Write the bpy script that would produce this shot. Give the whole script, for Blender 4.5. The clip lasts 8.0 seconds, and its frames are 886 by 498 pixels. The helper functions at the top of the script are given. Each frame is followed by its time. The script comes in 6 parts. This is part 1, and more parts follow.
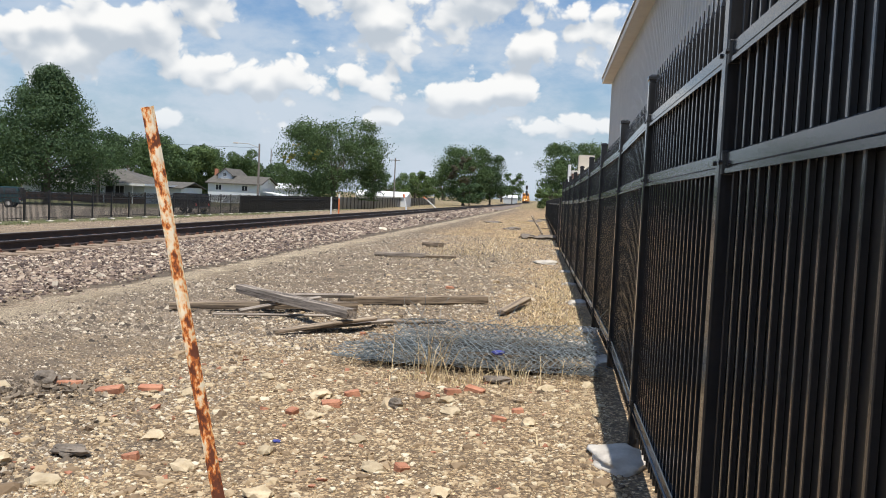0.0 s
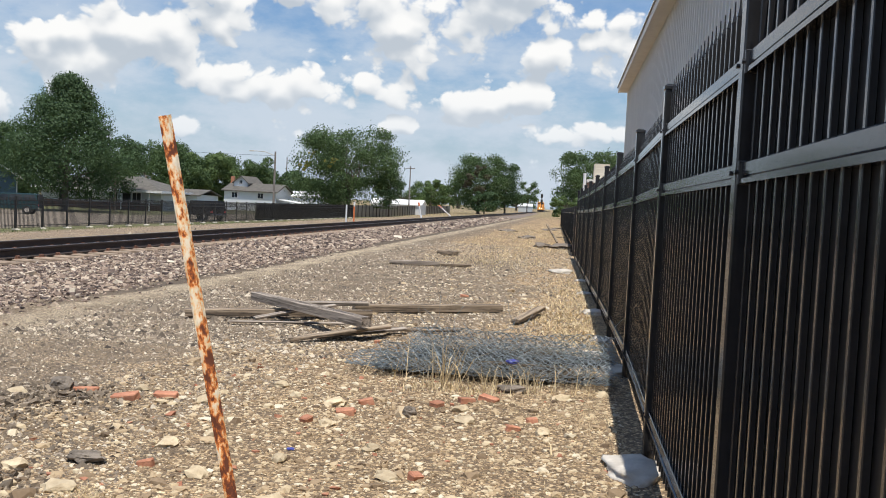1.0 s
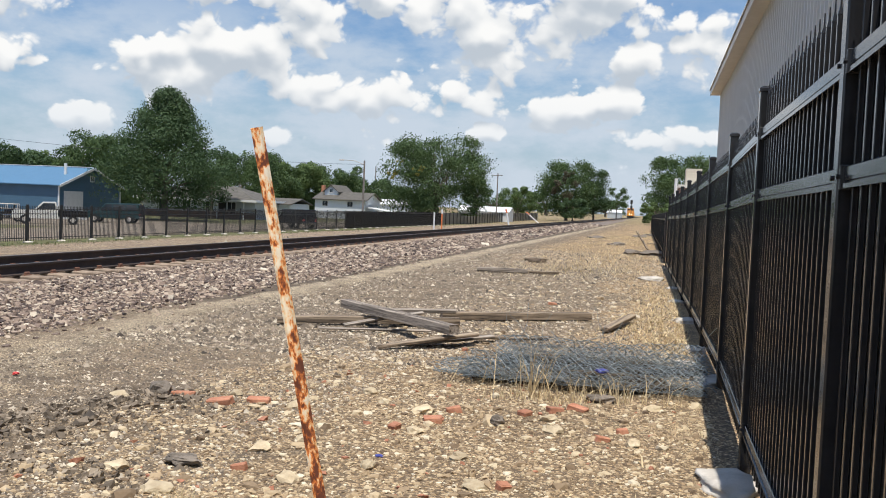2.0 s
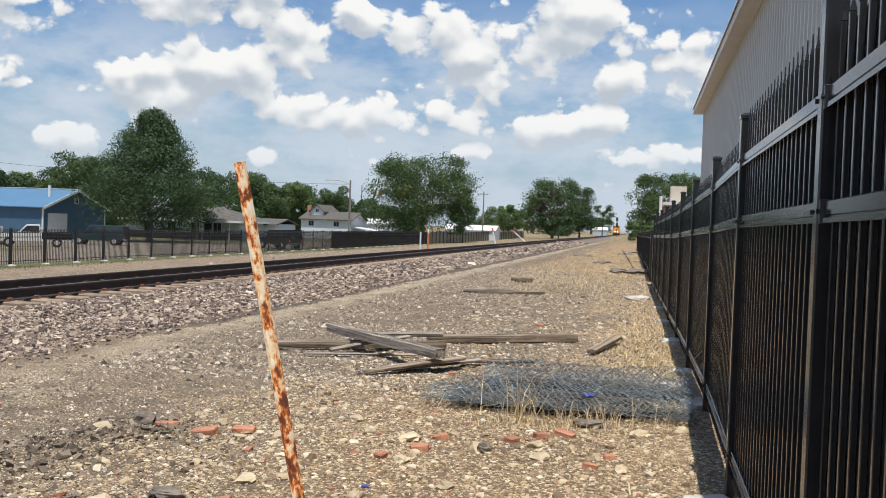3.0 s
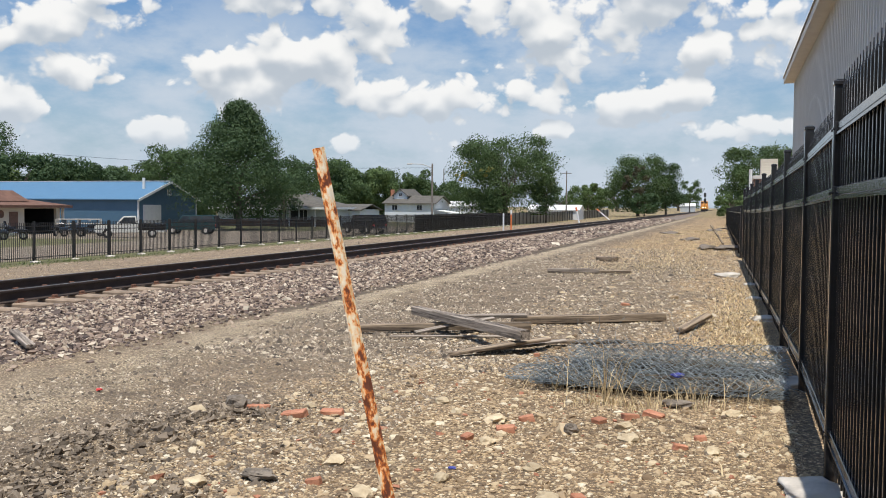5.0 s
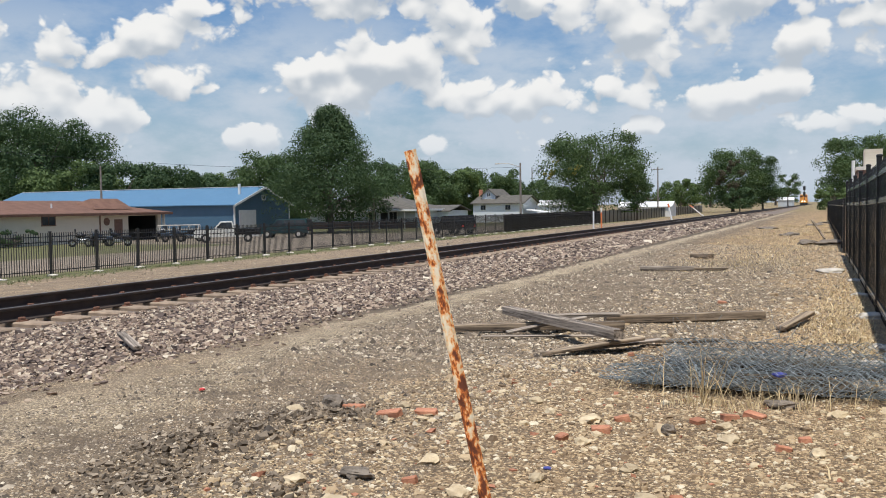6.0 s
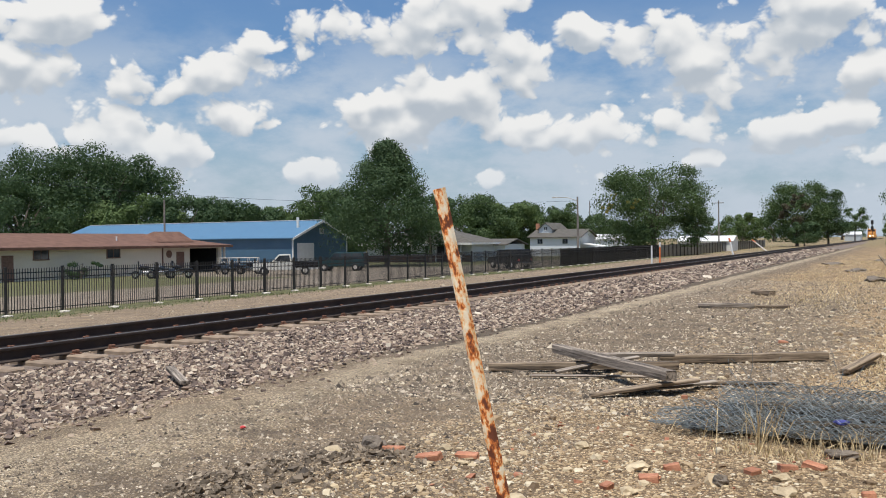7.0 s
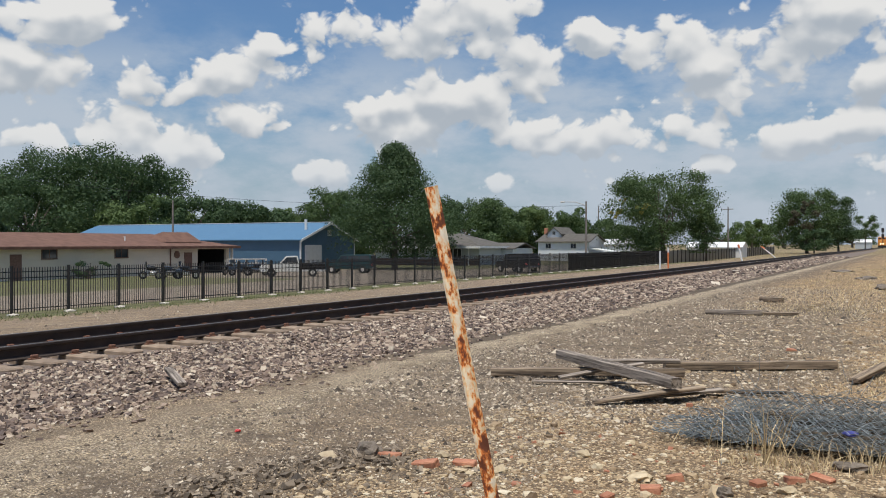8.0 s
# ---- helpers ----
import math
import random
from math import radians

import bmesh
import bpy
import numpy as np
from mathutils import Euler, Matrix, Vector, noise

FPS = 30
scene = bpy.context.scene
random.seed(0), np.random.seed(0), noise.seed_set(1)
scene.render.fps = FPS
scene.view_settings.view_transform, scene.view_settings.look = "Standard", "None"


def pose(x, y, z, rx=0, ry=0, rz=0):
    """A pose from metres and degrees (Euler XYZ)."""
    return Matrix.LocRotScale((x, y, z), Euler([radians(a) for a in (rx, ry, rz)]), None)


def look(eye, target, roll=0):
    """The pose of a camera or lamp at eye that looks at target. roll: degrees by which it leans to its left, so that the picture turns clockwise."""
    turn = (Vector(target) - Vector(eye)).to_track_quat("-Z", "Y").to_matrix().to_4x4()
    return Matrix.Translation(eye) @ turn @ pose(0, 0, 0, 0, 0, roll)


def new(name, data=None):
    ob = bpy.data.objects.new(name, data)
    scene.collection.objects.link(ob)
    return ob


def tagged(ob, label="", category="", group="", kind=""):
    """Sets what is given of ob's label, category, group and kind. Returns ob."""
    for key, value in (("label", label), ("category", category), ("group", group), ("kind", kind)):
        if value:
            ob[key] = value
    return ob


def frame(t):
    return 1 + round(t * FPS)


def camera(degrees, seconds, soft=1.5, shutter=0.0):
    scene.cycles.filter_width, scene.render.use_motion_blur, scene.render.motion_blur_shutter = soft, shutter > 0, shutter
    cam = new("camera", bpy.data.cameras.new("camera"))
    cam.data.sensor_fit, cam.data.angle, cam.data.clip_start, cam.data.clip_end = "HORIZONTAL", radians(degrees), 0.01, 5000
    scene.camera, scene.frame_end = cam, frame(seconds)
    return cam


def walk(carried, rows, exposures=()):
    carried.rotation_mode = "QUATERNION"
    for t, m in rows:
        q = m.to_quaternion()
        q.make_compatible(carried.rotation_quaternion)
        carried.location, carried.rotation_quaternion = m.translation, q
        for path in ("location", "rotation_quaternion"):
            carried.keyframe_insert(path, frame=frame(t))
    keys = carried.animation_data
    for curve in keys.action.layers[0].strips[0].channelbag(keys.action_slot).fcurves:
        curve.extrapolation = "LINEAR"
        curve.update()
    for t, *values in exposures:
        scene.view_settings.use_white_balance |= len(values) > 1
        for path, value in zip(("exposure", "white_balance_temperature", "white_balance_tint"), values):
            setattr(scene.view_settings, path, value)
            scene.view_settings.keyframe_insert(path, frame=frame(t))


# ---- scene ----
cam = camera(53.3, 8.0, soft=1.0)
PATH = [
    (0, (0.566, -0.001, 1.468), (0.331, 1.982, 1.349), 2.7),
    (0.5, (0.564, -0.001, 1.467), (0.316, 1.98, 1.353), 2.9),
    (1, (0.566, -0.002, 1.471), (0.297, 1.977, 1.369), 2.9),
    (1.5, (0.558, 0.008, 1.468), (0.163, 1.966, 1.377), 2.6),
    (1.7, (0.563, 0.015, 1.466), (0.098, 1.958, 1.369), 2.6),
    (2.8, (0.568, 0.008, 1.53), (0.122, 1.956, 1.455), 1.9),
    (3, (0.573, 0.018, 1.534), (0.136, 1.969, 1.482), 2.0),
    (3.5, (0.583, 0.016, 1.536), (0.186, 1.976, 1.523), 2.7),
    (4, (0.585, 0.025, 1.531), (0.188, 1.986, 1.522), 2.3),
    (4.5, (0.581, 0.036, 1.539), (0.109, 1.979, 1.524), 1.5),
    (5, (0.58, 0.052, 1.531), (-0.038, 1.951, 1.434), 0.4),
    (5.2, (0.582, 0.05, 1.529), (-0.092, 1.93, 1.41), -0.4),
    (6.3, (0.564, 0.040, 1.534), (-0.27, 1.856, 1.448), -0.8),
    (6.5, (0.563, 0.057, 1.545), (-0.287, 1.866, 1.468), -1.0),
    (7, (0.605, 0.226, 1.558), (-0.318, 2.0, 1.539), -0.6),
    (7.5, (0.597, 0.384, 1.543), (-0.431, 2.099, 1.589), 0.0),
    (8, (0.592, 0.389, 1.546), (-0.348, 2.155, 1.535), 0.0),
]
EYES = [(t, look(e, g, r)) for t, e, g, r in PATH]
walk(cam, EYES, [(0.0, 0.55), (1.5, 0.55), (3.5, 0.48), (5.0, 0.48), (6.5, 0.38), (7.0, 0.36), (7.5, 0.2), (8.0, 0.2)])

# ---- light ----
SUN_AZ, SUN_EL = 166.0, 73.0
sun_dir = Vector((math.sin(radians(SUN_AZ)) * math.cos(radians(SUN_EL)),
                  math.cos(radians(SUN_AZ)) * math.cos(radians(SUN_EL)), math.sin(radians(SUN_EL))))
sun = new("sun", bpy.data.lights.new("sun", "SUN"))
sun.data.energy, sun.data.angle, sun.data.color = 3.6, radians(0.55), (1.0, 0.95, 0.87)
sun.matrix_world = look(sun_dir * 300, (0, 0, 0))


def nd(tree, kind, x=None, **kw):
    n = tree.nodes.new(kind)
    for k, v in kw.items():
        n.inputs[k.replace("_", " ")].default_value = v
    return n


def math_node(tree, op, a, b=None, c=None, clamp=False):
    n = tree.nodes.new("ShaderNodeMath")
    n.operation, n.use_clamp = op, clamp
    for i, v in enumerate((a, b, c)):
        if v is None:
            continue
        if isinstance(v, (int, float)):
            n.inputs[i].default_value = v
        else:
            tree.links.new(v, n.inputs[i])
    return n.outputs[0]


def vmath(tree, op, a, b=None):
    n = tree.nodes.new("ShaderNodeVectorMath")
    n.operation = op
    for i, v in enumerate((a, b)):
        if v is None:
            continue
        if isinstance(v, (tuple, list)):
            n.inputs[i].default_value = v
        else:
            tree.links.new(v, n.inputs[i])
    return n


def smooth(tree, v, lo, hi, a=0.0, b=1.0):
    n = tree.nodes.new("ShaderNodeMapRange")
    n.interpolation_type = "SMOOTHSTEP"
    n.inputs["From Min"].default_value, n.inputs["From Max"].default_value = lo, hi
    n.inputs["To Min"].default_value, n.inputs["To Max"].default_value = a, b
    tree.links.new(v, n.inputs["Value"])
    return n.outputs[0]


def mix(tree, f, a, b, blend="MIX"):
    n = tree.nodes.new("ShaderNodeMix")
    n.data_type, n.blend_type = "RGBA", blend
    for sock, v in ((n.inputs[0], f), (n.inputs[6], a), (n.inputs[7], b)):
        if isinstance(v, (int, float)):
            sock.default_value = v
        elif isinstance(v, (tuple, list)):
            sock.default_value = (*v[:3], 1)
        else:
            tree.links.new(v, sock)
    return n.outputs[2]


def noise_node(tree, vec, scale, detail=3.0, rough=0.55, distort=0.0):
    n = tree.nodes.new("ShaderNodeTexNoise")
    n.inputs["Scale"].default_value, n.inputs["Detail"].default_value = scale, detail
    n.inputs["Roughness"].default_value, n.inputs["Distortion"].default_value = rough, distort
    if vec is not None:
        tree.links.new(vec, n.inputs["Vector"])
    return n


# ---- sky with cumulus clouds: azimuth (degrees right of the track), elevation, half width, half height ----
CLOUDS = [(-52.9, 10.0, 4.2, 1.5), (-46.4, 9.9, 2.3, 1.4), (-41.3, 10.7, 2.3, 1.5), (-40.5, 7.8, 2.0, 1.5), (-48.0, 6.8, 2.1, 1.8), (-44.4, 5.5, 2.3, 1.5),
          (-53.3, 5.9, 1.7, 1.1), (-39.0, 12.5, 1.2, 0.7), (-27.8, 13.2, 5.5, 3.1), (-31.5, 7.5, 2.8, 2.0), (-22.7, 11.4, 3.3, 2.0), (-18.7, 12.7, 1.7, 1.2),
          (-12.1, 11.2, 4.1, 2.3), (-16.4, 6.9, 3.9, 1.2), (-21.8, 7.0, 2.4, 1.0), (-5.3, 12.5, 2.8, 2.0), (-6.5, 10.6, 2.2, 1.3), (-35.1, 4.5, 2.2, 0.9),
          (-24.9, 4.0, 1.3, 0.7), (-11.1, 4.9, 1.3, 0.5), (-52.0, 13.2, 3.7, 1.3), (-6.4, 6.3, 2.2, 1.0), (-26.3, 9.3, 3.3, 1.7), (-1.4, 9.3, 1.8, 1.1),
          (3.0, 10.4, 2.4, 1.8), (-2.1, 6.9, 2.4, 1.0), (0.8, 5.0, 3.5, 0.7)]
sky_rng = random.Random(5)
for k in range(26):
    CLOUDS.append(((12 + 282 * (k + sky_rng.random()) / 26), sky_rng.uniform(5, 24), sky_rng.uniform(3, 6), sky_rng.uniform(1.5, 3)))
for k in range(7):
    CLOUDS.append((-60 + 12 * k + sky_rng.uniform(-4, 4), sky_rng.uniform(20, 32), sky_rng.uniform(3, 6), sky_rng.uniform(2, 3)))
world = bpy.data.worlds.new("sky")
world.use_nodes = True
scene.world = world
wt = world.node_tree
wt.nodes.clear()


def cloud_group(name, detail):
    """Cloud density along a direction: soft heaps broken up by billowing noise."""
    grp = bpy.data.node_groups.new(name, "ShaderNodeTree")
    grp.interface.new_socket("Vector", in_out="INPUT", socket_type="NodeSocketVector")
    grp.interface.new_socket("Density", in_out="OUTPUT", socket_type="NodeSocketFloat")
    grp.interface.new_socket("Level", in_out="OUTPUT", socket_type="NodeSocketFloat")
    gin, gout = grp.nodes.new("NodeGroupInput"), grp.nodes.new("NodeGroupOutput")
    dirn = gin.outputs[0]
    total = level = weight = None
    for az, el, hw, hh in CLOUDS:
        a, e = radians(az), radians(el)
        c = Vector((math.sin(a) * math.cos(e), math.cos(a) * math.cos(e), math.sin(e)))
        rgt = Vector((math.cos(a), -math.sin(a), 0))
        upv = rgt.cross(c)
        diff = vmath(grp, "SUBTRACT", dirn, tuple(c)).outputs[0]
        u = vmath(grp, "DOT_PRODUCT", diff, tuple(rgt / math.sin(radians(hw)))).outputs["Value"]
        v = vmath(grp, "DOT_PRODUCT", diff, tuple(upv / math.sin(radians(hh)))).outputs["Value"]
        r2 = math_node(grp, "ADD", math_node(grp, "MULTIPLY", u, u), math_node(grp, "MULTIPLY", v, v))
        w = vmath(grp, "DOT_PRODUCT", dirn, tuple(c)).outputs["Value"]
        heap = math_node(grp, "MULTIPLY", math_node(grp, "SUBTRACT", 1.0, math_node(grp, "MULTIPLY", r2, 0.40)), math_node(grp, "GREATER_THAN", w, 0.0))
        share_of = math_node(grp, "POWER", math_node(grp, "MAXIMUM", math_node(grp, "ADD", heap, 0.8), 0.0), 5.0)
        if total is None:
            total, weight, level = heap, share_of, math_node(grp, "MULTIPLY", share_of, v)
            continue
        level = math_node(grp, "MULTIPLY_ADD", share_of, v, level)
        weight = math_node(grp, "ADD", weight, share_of)
        total = math_node(grp, "SMOOTH_MAX", total, heap, 0.15)
    level = math_node(grp, "DIVIDE", level, math_node(grp, "ADD", weight, 0.001))
    st = vmath(grp, "MULTIPLY", dirn, (1, 1, 1.25)).outputs[0]
    n1 = noise_node(grp, st, 11.0, detail, 0.47)
    vor = grp.nodes.new("ShaderNodeTexVoronoi")
    vor.feature = "SMOOTH_F1"
    vor.inputs["Scale"].default_value, vor.inputs["Detail"].default_value = 30.0, max(0.0, detail - 3.0)
    vor.inputs["Roughness"].default_value, vor.inputs["Smoothness"].default_value = 0.5, 0.35
    wob = noise_node(grp, st, 20.0, 2.0)
    grp.links.new(vmath(grp, "ADD", st, vmath(grp, "MULTIPLY", wob.outputs["Color"], (0.035, 0.035, 0.035)).outputs[0]).outputs[0], vor.inputs["Vector"])
    shape = math_node(grp, "ADD", math_node(grp, "MULTIPLY", math_node(grp, "SUBTRACT", n1.outputs[0], 0.5), 3.1),
                      math_node(grp, "MULTIPLY", math_node(grp, "SUBTRACT", 0.98, vor.outputs["Distance"]), 0.95))
    grp.links.new(math_node(grp, "ADD", math_node(grp, "MAXIMUM", total, -0.25), shape), gout.inputs[0])
    grp.links.new(level, gout.inputs[1])
    return grp


billow, smooth_billow = cloud_group("cloud_density", 6.0), cloud_group("cloud_body", 3.0)
coords = wt.nodes.new("ShaderNodeTexCoord")
vec = coords.outputs["Generated"]
sky = wt.nodes.new("ShaderNodeTexSky")
sky.sky_type, sky.sun_disc, sky.sun_elevation, sky.sun_rotation = "NISHITA", False, radians(SUN_EL), radians(SUN_AZ)
sky.air_density, sky.dust_density, sky.ozone_density = 1.2, 1.6, 1.5


def density_at(shift, which):
    g = wt.nodes.new("ShaderNodeGroup")
    g.node_tree = which
    wt.links.new(vmath(wt, "ADD", vec, shift).outputs[0], g.inputs[0])
    return g.outputs[0], g.outputs[1]


d0, level = density_at((0, 0, 0), billow)
s0, s1 = density_at((0, 0, 0), smooth_billow)[0], density_at((0.004, -0.004, 0.014), smooth_billow)[0]
# crisp sunlit heads, soft grey bases
head = smooth(wt, level, -0.9, 0.9)
edge_width = math_node(wt, "MULTIPLY_ADD", math_node(wt, "SUBTRACT", 1.0, head), 0.60, 0.32)
cover = smooth(wt, math_node(wt, "DIVIDE", math_node(wt, "SUBTRACT", d0, 0.44), edge_width), 0.0, 1.0)
lit = math_node(wt, "SUBTRACT", math_node(wt, "ADD", math_node(wt, "MULTIPLY", s0, 0.5), math_node(wt, "MULTIPLY", d0, 0.5)), s1)
body = smooth(wt, d0, 0.5, 1.9, 0.0, 0.35)
bright = smooth(wt, math_node(wt, "SUBTRACT", math_node(wt, "ADD", math_node(wt, "MULTIPLY", lit, 1.5), math_node(wt, "MULTIPLY", head, 0.75)), body), -0.3, 1.15)
cloud_col = mix(wt, bright, (5.3, 5.9, 6.6), (9.8, 9.8, 9.7))
sep = wt.nodes.new("ShaderNodeSeparateXYZ")
wt.links.new(vec, sep.inputs[0])
haze = smooth(wt, sep.outputs[2], 0.0, 0.20, 0.7, 0.0)
hazed_sky = mix(wt, haze, mix(wt, 1.0, sky.outputs[0], (0.74, 0.98, 1.27), "MULTIPLY"), (5.2, 6.5, 7.8))
hazed_cloud = mix(wt, smooth(wt, sep.outputs[2], 0.0, 0.15, 0.8, 0.0), cloud_col, (6.6, 7.4, 8.3))
veil_noise = noise_node(wt, vmath(wt, "MULTIPLY", vec, (1, 1, 2.2)).outputs[0], 6.0, 6.0, 0.6)
veil = math_node(wt, "MULTIPLY", smooth(wt, veil_noise.outputs[0], 0.33, 0.60), smooth(wt, sep.outputs[2], 0.28, 0.13, 0.0, 0.9))
hazed_sky = mix(wt, veil, hazed_sky, (6.1, 6.9, 7.9))
above = smooth(wt, sep.outputs[2], -0.02, 0.02)
back = wt.nodes.new("ShaderNodeBackground")
back.inputs["Strength"].default_value = 0.068
wt.links.new(mix(wt, math_node(wt, "MULTIPLY", cover, above), hazed_sky, hazed_cloud), back.inputs["Color"])
wt.links.new(back.outputs[0], wt.nodes.new("ShaderNodeOutputWorld").inputs[0])


# ---- materials ----
def material(name):
    m = bpy.data.materials.new(name)
    m.use_nodes = True
    t = m.node_tree
    return m, t, t.nodes["Principled BSDF"]


def world_pos(t):
    return t.nodes.new("ShaderNodeNewGeometry").outputs["Position"]


def obj_pos(t):
    return t.nodes.new("ShaderNodeTexCoord").outputs["Object"]


def bump(t, b, height, strength, dist=0.01):
    n = t.nodes.new("ShaderNodeBump")
    n.inputs["Strength"].default_value, n.inputs["Distance"].default_value = strength, dist
    t.links.new(height, n.inputs["Height"])
    t.links.new(n.outputs[0], b.inputs["Normal"])


def plain(name, dark, light, scale=6.0, rough=0.8, metal=0.0, fine=40.0, relief=0.3, per_object=0.0, per_island=0.0, stretch=(1, 1, 1), tint=None):
    """Two-scale mottled surface between two colours."""
    m, t, b = material(name)
    p = vmath(t, "MULTIPLY", obj_pos(t), stretch).outputs[0]
    a = noise_node(t, p, scale, 4)
    f = noise_node(t, p, fine, 3)
    fac = math_node(t, "ADD", math_node(t, "MULTIPLY", smooth(t, a.outputs[0], 0.3, 0.7), 0.65), math_node(t, "MULTIPLY", f.outputs[0], 0.35), clamp=True)
    col = mix(t, fac, dark, light)
    if per_object:
        r = t.nodes.new("ShaderNodeObjectInfo").outputs["Random"]
        col = mix(t, 1.0, col, mix(t, r, (1 - per_object,) * 3, (1 + per_object,) * 3), "MULTIPLY")
    if per_island:
        r = t.nodes.new("ShaderNodeNewGeometry").outputs["Random Per Island"]
        col = mix(t, 1.0, col, mix(t, r, (1 - per_island,) * 3, (1 + per_island,) * 3), "MULTIPLY")
    t.links.new(col, b.inputs["Base Color"])
    b.inputs["Roughness"].default_value, b.inputs["Metallic"].default_value = rough, metal
    if relief:
        bump(t, b, f.outputs[0], relief)
    return m


def ramp(t, v, stops):
    n = t.nodes.new("ShaderNodeValToRGB")
    while len(n.color_ramp.elements) < len(stops):
        n.color_ramp.elements.new(0.5)
    for el, (pos, col) in zip(n.color_ramp.elements, stops):
        el.position, el.color = pos, (*col, 1)
    t.links.new(v, n.inputs[0])
    return n.outputs[0]


def stone_material(name, stops, rough=0.9):
    """Loose stones: every stone of the heap takes its own colour."""
    m, t, b = material(name)
    r = t.nodes.new("ShaderNodeNewGeometry").outputs["Random Per Island"]
    base = ramp(t, r, stops)
    f = noise_node(t, world_pos(t), 45, 4)
    t.links.new(mix(t, 0.55, base, mix(t, f.outputs[0], (0.35, 0.34, 0.32), (1.0, 1.0, 1.0)), "MULTIPLY"), b.inputs["Base Color"])
    b.inputs["Roughness"].default_value = rough
    bump(t, b, f.outputs[0], 0.4)
    return m


def ground_material():
    m, t, b = material("ground")
    p = world_pos(t)
    s = t.nodes.new("ShaderNodeSeparateXYZ")
    t.links.new(p, s.inputs[0])
    wob = noise_node(t, p, 0.35, 4)
    wob2 = noise_node(t, p, 1.7, 4)
    shift = math_node(t, "ADD", math_node(t, "MULTIPLY", math_node(t, "SUBTRACT", wob.outputs[0], 0.5), 3.2),
                      math_node(t, "MULTIPLY", math_node(t, "SUBTRACT", wob2.outputs[0], 0.5), 1.6))
    x = math_node(t, "ADD", s.outputs[0], shift)
    y = math_node(t, "ADD", s.outputs[1], math_node(t, "MULTIPLY", shift, 2.0))
    vor = t.nodes.new("ShaderNodeTexVoronoi")
    vor.inputs["Scale"].default_value = 44
    jag = noise_node(t, p, 30, 2)
    bent = vmath(t, "ADD", p, vmath(t, "MULTIPLY", jag.outputs["Color"], (0.03, 0.03, 0.03)).outputs[0]).outputs[0]
    t.links.new(bent, vor.inputs["Vector"])
    hue = t.nodes.new("ShaderNodeSeparateColor")
    t.links.new(vor.outputs["Color"], hue.inputs[0])
    vor2 = t.nodes.new("ShaderNodeTexVoronoi")
    vor2.inputs["Scale"].default_value = 80
    t.links.new(bent, vor2.inputs["Vector"])
    hue2 = t.nodes.new("ShaderNodeSeparateColor")
    t.links.new(vor2.outputs["Color"], hue2.inputs[0])
    fine = noise_node(t, p, 22, 5, 0.65)
    tan = ramp(t, hue.outputs[0], [(0.0, (0.15, 0.105, 0.066)), (0.45, (0.35, 0.255, 0.16)), (0.8, (0.49, 0.37, 0.235)), (1.0, (0.78, 0.64, 0.45))])
    grey = ramp(t, hue2.outputs[0], [(0.0, (0.09, 0.07, 0.05)), (0.3, (0.20, 0.155, 0.105)), (0.5, (0.33, 0.255, 0.175)), (0.88, (0.47, 0.37, 0.26)), (1.0, (0.85, 0.73, 0.55))])
    grey = mix(t, smooth(t, wob2.outputs[0], 0.35, 0.7), grey, mix(t, 0.5, grey, (0.17, 0.14, 0.11)))
    straw = mix(t, fine.outputs[0], (0.30, 0.205, 0.108), (0.68, 0.50, 0.30))
    pale = mix(t, fine.outputs[0], (0.34, 0.29, 0.215), (0.64, 0.56, 0.43))
    dirt = mix(t, fine.outputs[0], (0.20, 0.155, 0.11), (0.43, 0.345, 0.255))
    grass = mix(t, fine.outputs[0], (0.060, 0.085, 0.025), (0.17, 0.20, 0.065))
    paved = mix(t, fine.outputs[0], (0.24, 0.21, 0.18), (0.34, 0.30, 0.26))
    # near yard: tan rubble by the fence, grey fines towards the track, a pale worn lane, straw farther along
    col = mix(t, smooth(t, x, -3.4, -1.6), grey, tan)
    lane = math_node(t, "MULTIPLY", smooth(t, x, -5.6, -4.8), smooth(t, x, -3.9, -4.6))
    col = mix(t, math_node(t, "MULTIPLY", lane, 0.55), col, pale)
    col = mix(t, math_node(t, "MULTIPLY", smooth(t, y, 8.5, 11.5), smooth(t, x, 0.3, -0.4)), col, mix(t, 0.22, grey, (0.15, 0.125, 0.10)))
    col = mix(t, math_node(t, "MULTIPLY", smooth(t, y, 22, 27), math_node(t, "MULTIPLY", smooth(t, x, -4.6, -2.8), smooth(t, wob2.outputs[0], 0.32, 0.56, 0.5, 0.98))), col, straw)
    edge = math_node(t, "MULTIPLY", smooth(t, y, 8.8, 10.5), smooth(t, x, -0.5, 0.2))
    col = mix(t, math_node(t, "MULTIPLY", edge, 0.85), col, straw)
    # churned darker soil between the lane and the rubble
    churn = noise_node(t, p, 2.6, 6, 0.7)
    dark_soil = math_node(t, "MULTIPLY", smooth(t, churn.outputs[0], 0.46, 0.62), math_node(t, "MULTIPLY", smooth(t, x, -1.0, -2.4, 0.25, 0.8), smooth(t, x, -5.3, -4.5)))
    col = mix(t, dark_soil, col, (0.135, 0.108, 0.082))
    # a chalky strip along the ballast with a dark line between them
    xs = math_node(t, "ADD", s.outputs[0], math_node(t, "MULTIPLY", math_node(t, "SUBTRACT", wob2.outputs[0], 0.5), 0.9))
